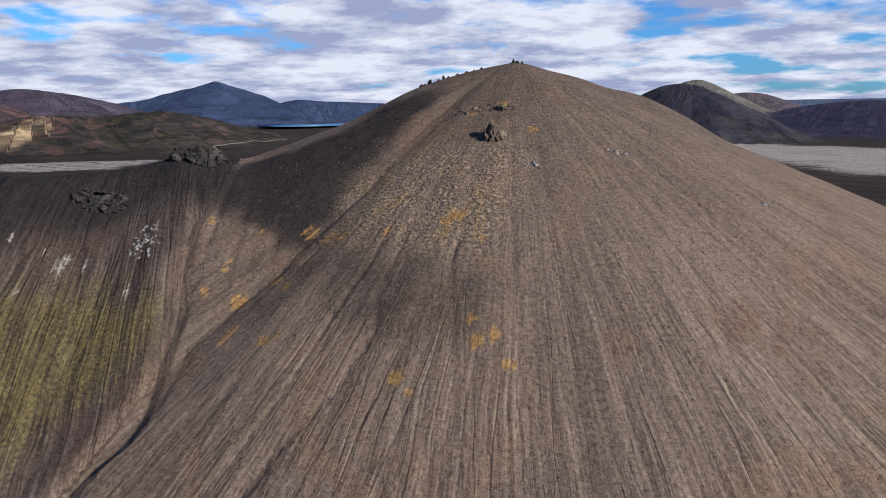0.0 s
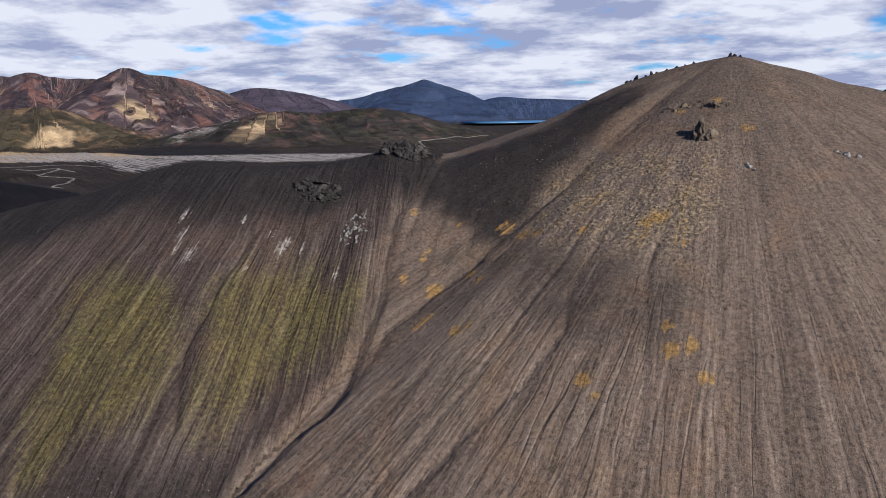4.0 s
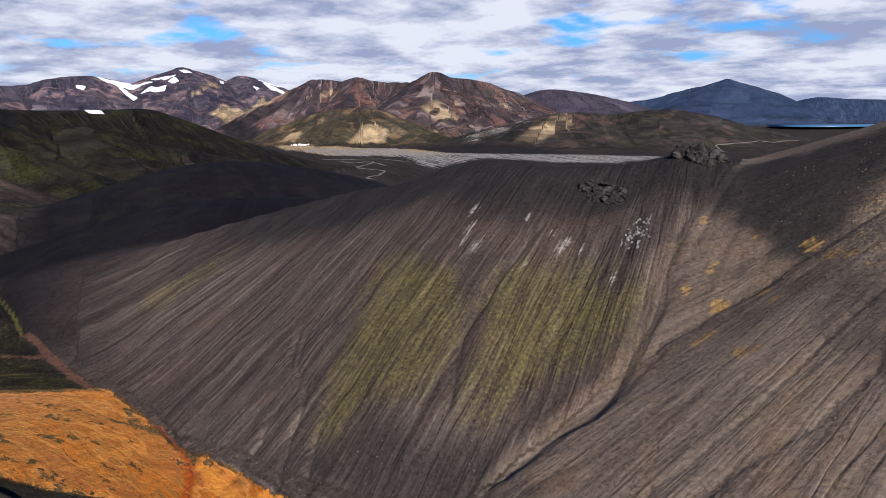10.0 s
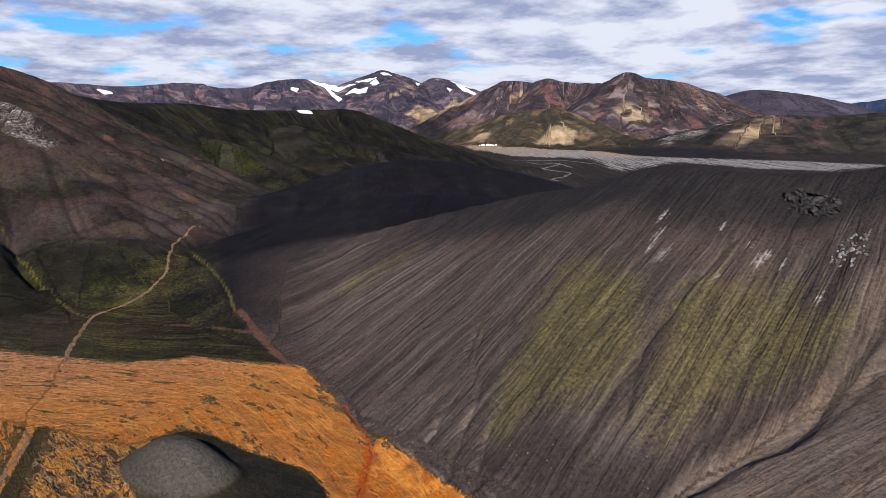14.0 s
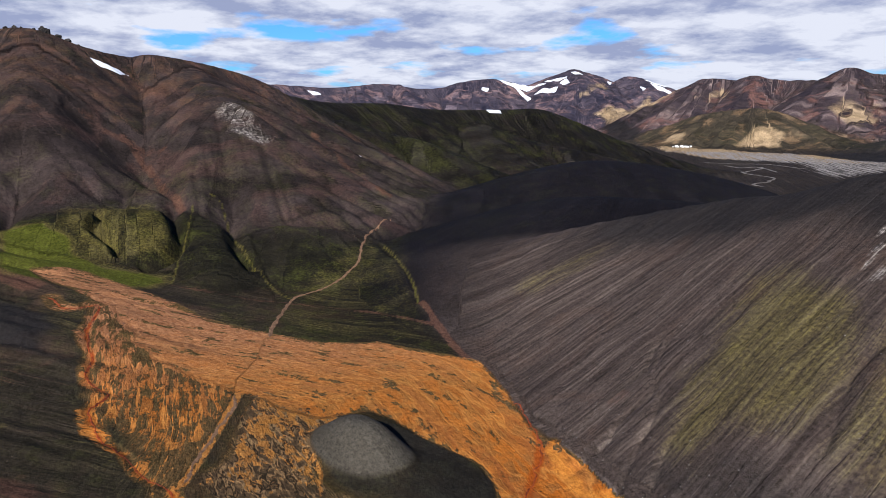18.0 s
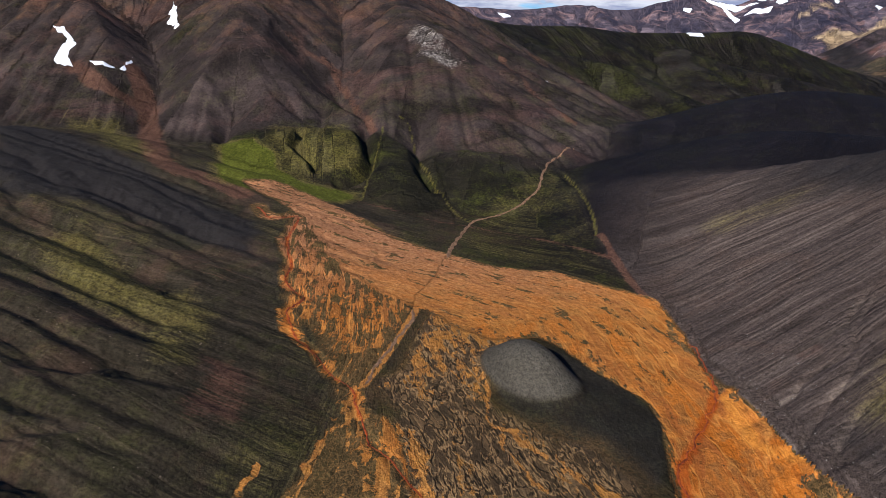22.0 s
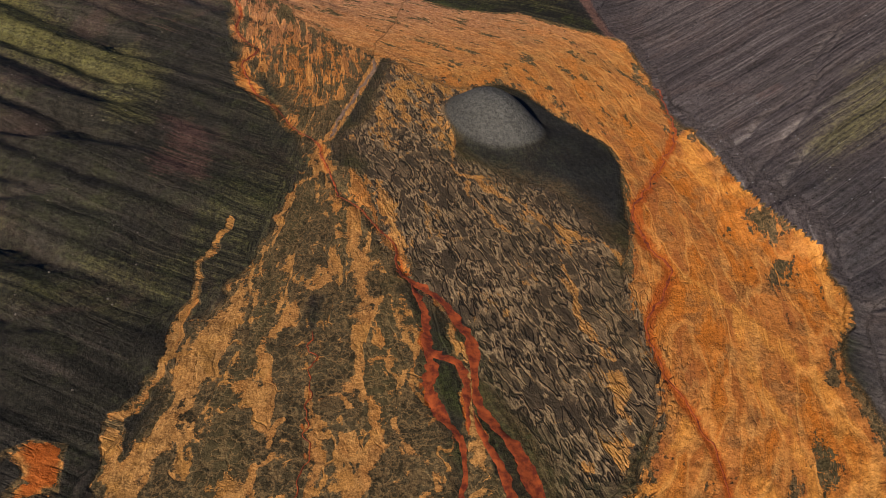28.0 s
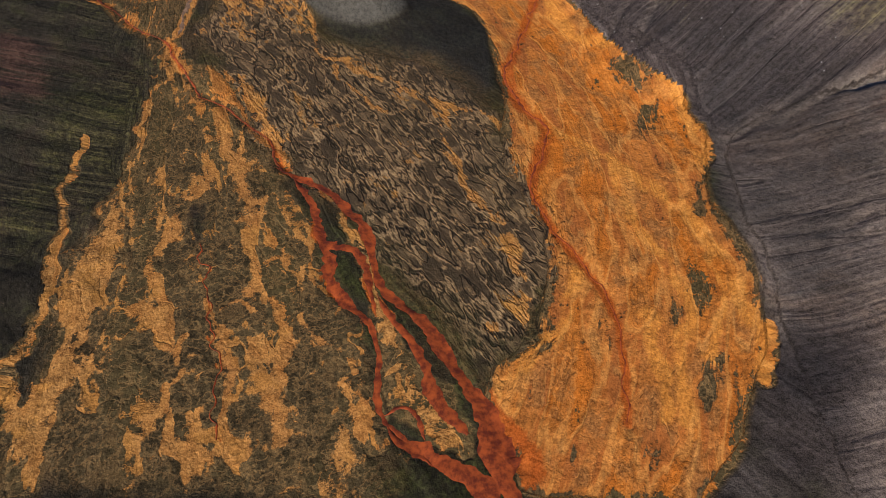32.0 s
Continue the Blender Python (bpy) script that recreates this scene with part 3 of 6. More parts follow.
AREAS["pumice"] = [at(-19, 2650, 0)[:2], at(-30, 2500, 0)[:2], at(-39, 2300, 0)[:2], at(-39, 1500, 0)[:2], at(-30, 1450, 0)[:2], at(-23, 1900, 0)[:2]]
LINES = {
    "track_b": [(-262, 17), (-239, 9), (-217, 1), (-203, -4)],
    "track_a": [(-323, 36), (-351, 45), (-374, 53), (-387, 60), (-396, 78), (-411, 94), (-430, 107), (-469, 121), (-486, 131), (-519, 155)],
    "green_a": [(-542, 23), (-534, 31), (-485, 34), (-448, 39), (-432, 42), (-398, 49), (-384, 56)],
    "green_b": [(-457, 131), (-420, 129), (-385, 125), (-360, 121), (-340, 116)],
    "green_c": [(-523, 11), (-474, 6), (-464, 3), (-428, -2), (-407, -6)],
    "gul_a": [(-507, -50), (-481, -47), (-462, -42), (-447, -35)],
    "gul_b": [(-530, -1), (-485, 1), (-461, 1), (-441, -6), (-432, -17)],
    "gul_c": [(-539, 40), (-488, 32), (-469, 32), (-430, 41)],
    "gul_d": [(-611, -29), (-576, -16), (-543, -2)],
    "gul_e": [(-557, -103), (-529, -98), (-492, -102)],
    "gul_f": [(-129, 216), (-130, 199), (-129, 185), (-129, 172), (-125, 161), (-119, 149)],
    "gul_g": [(-152, 199), (-153, 187), (-151, 176)],
    "gul_h": [(-86, 246), (-81, 219), (-79, 200), (-79, 185), (-79, 170), (-88, 154), (-96, 139)],
    "gul_i": [(-189, 156), (-181, 145), (-169, 138), (-157, 119), (-152, 112)],
    "gul_j": [(-154, 145), (-155, 133), (-147, 120), (-141, 115)],
    "gul_k": [(-193, 157), (-185, 145), (-174, 140), (-174, 127), (-170, 121)],
    "scree_b": [(-691, 130), (-618, 142), (-579, 157), (-563, 168)],
    "channel_a": [(-1131, 1151), (-1079, 1071), (-1020, 988), (-986, 990), (-930, 969), (-881, 907), (-853, 851), (-813, 826)],
    "channel_b": [(-1192, 1107), (-1133, 1085), (-1129, 1135), (-1017, 1072)],
    "channel_c": [(-1281, 1127), (-1225, 1159), (-1189, 1224), (-1065, 1195)],
    "rill_foot": [(-340, 116), (-332, 117), (-308, 115), (-289, 114), (-271, 114), (-252, 116)],
    "rust_line": [(-405, -7), (-395, 12), (-383, 38), (-375, 58), (-355, 84), (-328, 103), (-307, 115)],
    "scree_c": [(-602, -186), (-584, -176), (-561, -166), (-509, -152), (-431, -125), (-409, -110), (-402, -93), (-385, -70)],
    "scree_d": [(-586, -226), (-560, -197), (-559, -182), (-556, -166)],
    "scree_e": [(-649, -38), (-612, -18), (-545, -2), (-523, 4)],
    "scree_f": [(-663, -67), (-648, -51), (-643, -31), (-633, -8)],
    "road_far": [(-608, 1966), (-640, 2030), (-670, 2089), (-618, 2198), (-580, 2340), (-544, 2505)],
}
# silt bars and iron brooks of the valley floor: x, y, half width
STRANDS = {
    "pale_track": [(-183.9, -9.1, 0.77), (-163.8, -16.2, 0.9), (-147.4, -20.9, 1.24), (-131.1, -26.2, 1.93), (-120.2, -29.6, 2.68), (-111.4, -32.0, 2.78), (-100.2, -35.4, 2.27), (-92.1, -37.4, 2.1), (-82.6, -40.8, 2.34), (-71.3, -45.5, 2.81), (-65.5, -49.5, 3.2)],
    "pale_left": [(-159.7, -30.0, 0.62), (-144.3, -36.2, 0.67), (-131.8, -36.7, 0.72), (-122.6, -39.1, 0.8), (-113.9, -39.6, 0.88), (-104.7, -41.4, 0.95), (-96.5, -44.6, 1.04), (-91.5, -46.3, 1.15), (-85.6, -46.3, 1.4), (-76.3, -44.8, 1.65)],
    "fan_a": [(-173.0, -2.9, 1.32), (-157.5, -2.2, 1.56), (-147.5, -3.8, 1.74), (-138.0, -5.3, 1.87), (-132.0, -9.1, 2.01), (-127.7, -12.6, 2.03), (-121.5, -14.8, 1.89), (-116.0, -18.7, 1.58), (-106.9, -20.6, 1.48), (-97.2, -19.3, 1.31), (-86.3, -19.2, 1.01)],
    "fan_b": [(-164.9, 1.5, 1.91), (-146.5, 1.0, 2.01), (-132.6, 0.8, 2.21), (-124.0, 3.0, 3.13), (-114.0, 3.6, 3.9), (-105.7, 1.2, 3.77), (-100.0, -1.9, 2.98)],
    "fan_c": [(-96.1, -8.5, 0.59), (-96.6, -4.0, 0.88), (-91.3, -3.5, 1.22), (-84.7, -5.4, 1.78), (-77.9, -4.6, 2.23), (-70.5, -4.0, 2.35), (-63.4, -6.8, 2.54)],
    "fan_d": [(-97.9, 0.7, 1.54), (-90.4, 0.8, 1.66), (-82.1, 0.3, 1.54), (-74.9, -2.4, 1.44), (-70.6, -4.5, 1.57)],
    "fan_e": [(-98.8, -11.6, 0.95), (-91.6, -11.1, 1.29), (-85.8, -10.0, 1.41), (-79.5, -11.7, 1.28), (-72.7, -14.0, 1.27), (-63.8, -12.8, 2.04)],
    "fan_f": [(-83.7, -18.8, 0.89), (-81.1, -22.3, 0.8), (-77.1, -23.1, 0.76), (-71.2, -22.3, 0.82), (-63.5, -20.9, 1.02)],
    "fan_g": [(-89.2, 5.4, 0.8), (-81.7, 7.6, 1.27), (-74.7, 9.4, 1.88), (-67.0, 10.9, 2.18), (-58.4, 9.9, 1.81)],
    "fan_h": [(-101.6, -25.1, 1.09), (-94.8, -21.0, 1.36), (-88.9, -19.1, 1.33), (-91.1, -15.9, 1.03)],
    "fan_i": [(-75.4, -15.7, 1.6), (-73.5, -17.7, 1.94), (-69.9, -16.1, 2.09), (-65.1, -19.0, 2.05)],
    "bar_pale": [(-127.4, 17.0, 0.41), (-122.5, 19.4, 0.53), (-112.4, 20.2, 0.9), (-101.5, 20.6, 1.58), (-93.2, 20.4, 1.17), (-85.5, 20.3, 1.13), (-77.8, 18.6, 1.54), (-70.1, 17.9, 2.33), (-64.7, 19.8, 3.33), (-58.5, 21.8, 2.55), (-52.7, 23.9, 2.0)],
    "bar_grey": [(-114.1, 13.1, 0.38), (-105.5, 10.7, 0.51), (-98.5, 10.2, 0.54), (-93.3, 12.1, 0.48), (-88.1, 12.2, 0.34)],
    "red_delta": [(-61.9, 14.0, 0.72), (-57.8, 14.1, 0.95), (-53.8, 17.3, 1.22), (-48.5, 20.3, 1.55), (-43.7, 23.3, 1.96), (-38.1, 24.7, 2.4)],
    "red_mouth": [(-60.3, 30.7, 2.09), (-54.4, 29.7, 1.86), (-49.2, 28.0, 1.86), (-44.9, 27.9, 2.3), (-40.9, 27.5, 2.63), (-36.3, 26.8, 2.88)],
    "red_upper": [(-368.3, -59.4, 0.77), (-352.7, -50.4, 0.74), (-357.1, -37.4, 0.75), (-324.8, -39.8, 0.69), (-297.9, -35.2, 0.64), (-279.4, -35.4, 0.6), (-267.8, -27.6, 0.58), (-253.1, -32.8, 0.55), (-232.1, -26.3, 0.51), (-221.7, -19.8, 0.5), (-209.5, -13.9, 0.5), (-200.7, -7.6, 0.51), (-186.1, -5.3, 0.5), (-172.7, -1.9, 0.49), (-170.9, -2.4, 0.41), (-165.2, 3.1, 0.43), (-156.8, 6.5, 0.45), (-150.2, 10.2, 0.5), (-143.2, 11.2, 0.57), (-134.7, 11.3, 0.63)],
    "red_right": [(-136.9, 11.0, 0.85), (-128.7, 16.5, 0.89), (-122.4, 19.7, 0.87), (-114.9, 21.8, 0.99), (-108.8, 23.6, 1.1), (-100.9, 22.9, 1.02), (-91.3, 21.7, 0.9), (-85.9, 24.4, 1.15), (-80.2, 26.8, 1.54), (-73.7, 27.7, 1.57), (-67.1, 28.8, 1.38), (-60.4, 29.4, 1.54), (-53.1, 30.1, 2.67), (-45.0, 30.4, 4.16)],
    "red_left": [(-131.3, 14.2, 0.69), (-122.3, 14.6, 0.79), (-112.2, 14.0, 0.87), (-103.5, 13.8, 1.32), (-95.1, 13.2, 1.49), (-90.4, 14.1, 1.23), (-85.2, 16.4, 0.79), (-79.7, 17.1, 0.55), (-73.4, 16.2, 0.57), (-67.5, 13.7, 0.65), (-61.8, 13.5, 0.73), (-56.5, 15.2, 0.82), (-50.4, 17.4, 0.98)],
    "red_link": [(-110.5, 13.7, 1.14), (-106.0, 15.9, 1.02), (-102.6, 19.2, 0.9), (-97.4, 20.0, 0.76), (-91.8, 19.5, 0.61), (-84.6, 18.5, 0.45)],
    "red_middle": [(-89.8, 21.4, 0.46), (-83.1, 21.3, 0.64), (-76.6, 22.2, 0.73), (-69.9, 22.8, 0.8), (-64.0, 22.3, 1.15), (-58.1, 23.5, 1.82), (-53.4, 25.2, 2.21)],
    "red_loop": [(-63.5, 13.3, 0.31), (-62.7, 16.4, 0.34), (-59.6, 17.9, 0.37), (-55.3, 17.9, 0.4)],
    "red_thread": [(-115.5, -9.8, 0.26), (-111.3, -11.9, 0.26), (-107.9, -9.4, 0.26), (-103.5, -11.3, 0.26), (-97.9, -11.1, 0.26), (-93.2, -12.4, 0.26), (-86.2, -12.1, 0.26), (-79.7, -12.5, 0.26), (-72.8, -14.5, 0.26), (-67.8, -14.2, 0.26)],
    "red_rim": [(-221.2, 113.6, 0.54), (-204.2, 111.3, 0.67), (-188.8, 107.1, 0.78), (-176.0, 97.5, 0.79), (-164.3, 89.1, 0.79), (-151.7, 78.9, 0.86), (-135.7, 77.3, 0.93), (-125.5, 78.2, 0.89), (-115.6, 71.6, 0.85), (-108.7, 65.2, 0.71), (-99.5, 62.8, 0.59), (-88.4, 62.6, 0.53), (-80.1, 63.6, 0.48), (-72.6, 63.5, 0.47), (-63.5, 61.6, 0.46), (-54.5, 57.0, 0.44), (-44.9, 52.3, 0.42)],
    "pale_mound": [(-216.5, 39.2, 0.79), (-195.5, 34.4, 0.73), (-181.1, 34.3, 0.75), (-175.3, 39.0, 1.01), (-162.8, 45.9, 1.28), (-153.9, 51.5, 1.42), (-144.7, 55.0, 1.47), (-133.7, 53.6, 1.9), (-120.7, 51.3, 1.09), (-110.4, 50.3, 1.02), (-103.6, 53.2, 1.18), (-94.5, 52.2, 1.3), (-85.2, 49.6, 1.34), (-78.7, 48.1, 1.44), (-72.2, 43.6, 1.68)],
    "pale_fork": [(-146.1, 54.7, 0.92), (-142.4, 60.6, 0.92), (-138.1, 66.1, 0.76), (-129.9, 67.2, 0.44)],
    "pale_hook": [(-75.2, 45.4, 0.91), (-73.1, 40.5, 0.7), (-72.4, 37.9, 0.5)],
    "pale_inner": [(-175.1, 34.7, 0.76), (-158.6, 37.4, 0.55), (-147.1, 41.5, 0.38)],
    "bright_a": [(-135.0, 78.6, 0.93), (-126.5, 78.7, 1.08), (-119.1, 81.9, 1.23), (-110.4, 86.5, 1.38), (-103.7, 87.3, 1.52), (-95.1, 89.4, 1.65), (-83.3, 91.0, 1.54), (-70.3, 90.2, 1.43), (-61.2, 86.2, 1.37), (-51.6, 83.4, 1.37), (-43.8, 78.6, 1.37)],
    "bright_b": [(-58.0, 31.9, 1.14), (-61.3, 36.9, 1.35), (-65.3, 44.6, 1.51), (-68.0, 51.0, 1.48), (-74.9, 58.4, 1.29), (-80.1, 63.0, 0.97)],
    "bright_c": [(-110.2, 87.2, 1.15), (-95.3, 81.7, 1.14), (-85.1, 78.6, 1.16), (-72.0, 79.1, 1.17), (-59.3, 74.7, 1.17), (-51.6, 67.5, 1.29), (-42.9, 63.1, 1.4)],
    "bright_d": [(-187.1, 108.7, 2.34), (-159.1, 105.3, 1.8), (-144.8, 113.1, 1.5), (-126.0, 113.9, 1.33), (-115.2, 111.5, 1.37), (-97.8, 106.4, 1.46)],
    "bright_e": [(-63.8, 68.0, 1.51), (-56.8, 65.7, 1.39), (-49.6, 62.4, 1.28), (-43.0, 59.0, 1.17)],
    "bright_f": [(-72.4, 88.4, 0.77), (-64.2, 85.9, 0.78), (-57.9, 79.7, 0.79), (-50.0, 73.2, 0.8)],
}
SNOW = {
    "a": [(-771, -71), (-772, -56), (-780, -35), (-766, -43), (-764, -60)],
    "b": [(-769, -194), (-766, -189), (-721, -176), (-679, -166), (-678, -169), (-693, -178), (-710, -182), (-739, -185), (-760, -195)],
    "c": [(-653, -265), (-636, -247), (-621, -233), (-612, -231), (-603, -235), (-585, -224), (-584, -231), (-593, -243), (-613, -243), (-619, -241), (-641, -255)],
    "d": [(-589, -215), (-588, -203), (-589, -195), (-584, -199), (-582, -208)],
    "e": [(-590, -193), (-619, -190), (-607, -189), (-592, -190)],
    "g": [(-792, -312), (-795, -301), (-776, -294), (-757, -289), (-761, -299)],
    "h": [(-678, 164), (-675, 175), (-668, 171), (-672, 164)],
    "k": [(-3583, 1973), (-3530, 2098), (-3507, 2073), (-3536, 1990)],
    "l": [(-3643, 1711), (-3640, 1900), (-3522, 1981), (-3575, 1850), (-3599, 1767)],
    "m": [(-3370, 2490), (-3333, 2537), (-3242, 2560), (-3270, 2500)],
    "n": [(-3570, 2140), (-3540, 2180), (-3500, 2190), (-3520, 2140)],
    "o": [(-1105, 500), (-1098, 522), (-1082, 520), (-1086, 499)],
    "p": [(-3545, 640), (-3535, 690), (-3505, 700), (-3500, 660)],
    "r": [(-3467, 2012), (-3505, 2075), (-3440, 2058), (-3417, 2004)],
    "s": [(-3641, 1791), (-3600, 1830), (-3457, 1835), (-3453, 1810)],
    "t": [(-3478, 1862), (-3485, 1916), (-3427, 1986), (-3396, 1946)],
    "u": [(-3562, 1585), (-3529, 1620), (-3506, 1596), (-3535, 1570)],
    "v": [(-3292, 2482), (-3216, 2526), (-3130, 2540), (-3203, 2464)],
    "w": [(-3440, 2301), (-3439, 2333), (-3391, 2287)],
    "x": [(-3299, 2417), (-3239, 2416), (-3210, 2375)],
    "q": [(-3678, 1897), (-3550, 1964), (-3634, 1840)],
}
SPOTS = {
    "black": [(-93, 264, 17), (-84, 256, 13), (-118, 238, 12), (-66, 262, 14)],
    "ochre": [(-67, 216, 1.1), (-61, 201, 2.8), (-60, 189, 2.3), (-62, 186, 1.6), (-48, 179, 2.1), (-45, 180, 1.3), (-50, 205, 2.1), (-46, 200, 1.6), (-72, 205, 1.3), (-59, 226, 1.0), (-68, 213, 1.2), (-42, 224, 2.3), (-35, 216, 2.7), (-31, 213, 1.9), (-77, 232, 1.9), (-44, 224, 1.8), (-32, 213, 1.9), (-25, 207, 1.8), (-17, 209, 1.6), (1, 207, 2.0), (5, 208, 2.5), (12, 197, 1.3), (23, 262, 2.0), (11, 259, 2.0), (31, 246, 2.2), (7, 171, 1.7), (8, 164, 2.1), (13, 165, 2.1), (15, 157, 1.8), (-12, 158, 2.0), (-8, 153, 1.1)],
    "white": [(-158, 214, 2.0), (-154, 206, 2.0), (-145, 199, 2.5), (-152, 201, 1.3), (-118, 213, 2.4), (-124, 215, 1.6), (-112, 214, 1.2), (-95, 205, 1.8), (-99, 203, 1.0), (-125, 199, 0.8), (-136, 217, 1.3), (-95, 230, 1.1)],
    "rust": [(-78, 211, 7), (-79, 218, 6), (-136, 227, 8), (-97, 247, 8), (-182, 133, 4), (-67, 148, 9), (-78, 138, 10), (73, 170, 12), (87, 163, 12), (-787, 187, 18), (-753, 148, 16), (-755, -21, 26), (-706, -127, 22)],
}

# ---- materials ----
def links_for(mat):
    mat.use_nodes = True
    t = mat.node_tree
    return t.nodes, t.links, t.nodes["Principled BSDF"]


class Graph:
    """Short hand for shader nodes."""
    def __init__(self, name, rough=0.9):
        self.mat = bpy.data.materials.new(name)
        self.n, self.l, self.bsdf = links_for(self.mat)
        self.bsdf.inputs["Roughness"].default_value = rough
        self.bsdf.inputs["Specular IOR Level"].default_value = 0.04
        self.co = self.n.new("ShaderNodeTexCoord").outputs["Object"]

    def put(self, socket, v):
        if isinstance(v, (int, float)):
            socket.default_value = v
        elif isinstance(v, tuple):
            socket.default_value = v if len(v) != 3 or socket.type != "RGBA" else (*v, 1)
        else:
            self.l.new(v, socket)

    def num(self, op, a, b=0.0, clamp=False):
        m = self.n.new("ShaderNodeMath")
        m.operation, m.use_clamp = op, clamp
        self.put(m.inputs[0], a), self.put(m.inputs[1], b)
        return m.outputs[0]

    def noise(self, scale, detail=4, rough=0.55, vec=None, warp=0.0):
        t = self.n.new("ShaderNodeTexNoise")
        t.inputs["Scale"].default_value, t.inputs["Detail"].default_value = scale, detail
        t.inputs["Roughness"].default_value, t.inputs["Distortion"].default_value = rough, warp
        self.l.new(vec or self.co, t.inputs["Vector"])
        return t.outputs["Fac"]

    def cells(self, scale, vec=None, feature="F1"):
        t = self.n.new("ShaderNodeTexVoronoi")
        t.feature = feature
        t.inputs["Scale"].default_value = scale
        self.l.new(vec or self.co, t.inputs["Vector"])
        return t.outputs["Distance"]

    def scaled(self, vec, scale):
        m = self.n.new("ShaderNodeMapping")
        m.inputs["Scale"].default_value = scale
        self.l.new(vec, m.inputs["Vector"])
        return m.outputs[0]

    def step(self, v, a, b):
        m = self.n.new("ShaderNodeMapRange")
        m.interpolation_type = "SMOOTHSTEP"
        self.l.new(v, m.inputs["Value"])
        m.inputs["From Min"].default_value, m.inputs["From Max"].default_value = a, b
        return m.outputs[0]

    def mix(self, fac, a, b, mode="MIX"):
        m = self.n.new("ShaderNodeMix")
        m.data_type, m.blend_type = "RGBA", mode
        self.put(m.inputs["Factor"], fac), self.put(m.inputs["A"], a), self.put(m.inputs["B"], b)
        return m.outputs["Result"]

    def attr(self, name):
        a = self.n.new("ShaderNodeAttribute")
        a.attribute_name = name
        return a

    def parts(self, color):
        s = self.n.new("ShaderNodeSeparateColor")
        self.l.new(color, s.inputs[0])
        return s.outputs

    def bump(self, height, strength, distance):
        b = self.n.new("ShaderNodeBump")
        b.inputs["Strength"].default_value, b.inputs["Distance"].default_value = strength, distance
        self.l.new(height, b.inputs["Height"])
        self.l.new(b.outputs[0], self.bsdf.inputs["Normal"])

    def done(self, color):
        self.put(self.bsdf.inputs["Base Color"], color)
        return self.mat


def land(name, grain=1.0):
    """Bare volcanic ground: earth tones of the landform, debris streaks that run down the slope, grit, and the cover given by the masks.
    grain: metres of the finest pattern."""
    g = Graph(name, 0.92)
    one, two = g.attr("cover"), g.attr("stain")
    tone = [g.attr("tone_" + k) for k in "abcd"]
    dark, light, streak, blotch = [t.outputs["Color"] for t in tone]
    green, lines, patch = tone[0].outputs["Alpha"], tone[2].outputs["Alpha"], tone[3].outputs["Alpha"]
    silt, moss, black = g.parts(one.outputs["Color"])[:3]
    pale = one.outputs["Alpha"]
    ochre, rust, rocky = g.parts(two.outputs["Color"])[:3]
    gold = two.outputs["Alpha"]
    wash = g.attr("wash")
    ropy, drain, iron = g.parts(wash.outputs["Color"])[:3]
    spine = wash.outputs["Alpha"]

    def mid0(v):
        return g.num("SUBTRACT", v, 0.5)

    def mul(a, b):
        return g.num("MULTIPLY", a, b)

    def add(a, b):
        return g.num("ADD", a, b)

    # the flow lines wander
    sway = g.n.new("ShaderNodeTexNoise")
    sway.inputs["Scale"].default_value, sway.inputs["Detail"].default_value = 0.03 / grain, 2
    g.l.new(g.co, sway.inputs["Vector"])
    vec = g.n.new("ShaderNodeVectorMath")
    vec.operation = "MULTIPLY_ADD"
    vec.inputs[1].default_value = (3.5 * grain, 3.5 * grain, 0)
    g.l.new(sway.outputs["Color"], vec.inputs[0]), g.l.new(g.attr("flow").outputs["Vector"], vec.inputs[2])
    flow = vec.outputs[0]
    big = g.noise(0.017 / grain, 6, 0.62)
    mid = g.noise(0.12 / grain, 6, 0.62)
    fine = g.noise(0.9 / grain, 5, 0.68)
    grit = g.noise(4.5 / grain, 3, 0.72)
    run = g.noise(1.0, 3, 0.55, g.scaled(flow, (0.85 / grain, 0.024 / grain, 1)), 0.3)
    run2 = g.noise(1.0, 4, 0.55, g.scaled(flow, (0.22 / grain, 0.011 / grain, 1)), 0.3)
    run3 = g.noise(1.0, 2, 0.55, g.scaled(flow, (1.9 / grain, 0.1 / grain, 1)), 0.3)
    rill = g.num("ABSOLUTE", mid0(g.noise(1.0, 3, 0.5, g.scaled(flow, (0.13 / grain, 0.012 / grain, 1)), 0.5)))
    rill2 = g.num("ABSOLUTE", mid0(g.noise(1.0, 2, 0.5, g.scaled(flow, (0.26 / grain, 0.014 / grain, 1)), 0.7)))
    comb = mul(g.step(g.noise(0.022 / grain, 4, 0.6), 0.48, 0.6), g.step(lines, 0.1, 0.4))
    col = g.mix(g.step(add(add(mul(big, 0.3), mul(run, 0.25)), add(mul(run2, 0.35), mul(mid, 0.1))), 0.36, 0.64), dark, light)
    col = g.mix(mul(g.step(g.noise(0.026 / grain, 6, 0.68, None, 0.9), 0.5, 0.64), patch), col, blotch)
    col = g.mix(mul(mul(g.step(run, 0.5, 0.74), g.step(run2, 0.36, 0.6)), lines), col, streak)
    col = g.mix(mul(mul(g.num("SUBTRACT", 1.0, g.step(rill, 0.004, 0.02)), g.step(big, 0.44, 0.56)), g.num("MINIMUM", mul(lines, 2.2), 0.8)), col, g.mix(0.5, dark, (0.01, 0.008, 0.007)))
    col = g.mix(mul(mul(g.num("SUBTRACT", 1.0, g.step(rill2, 0.004, 0.03)), comb), 0.34), col, dark)
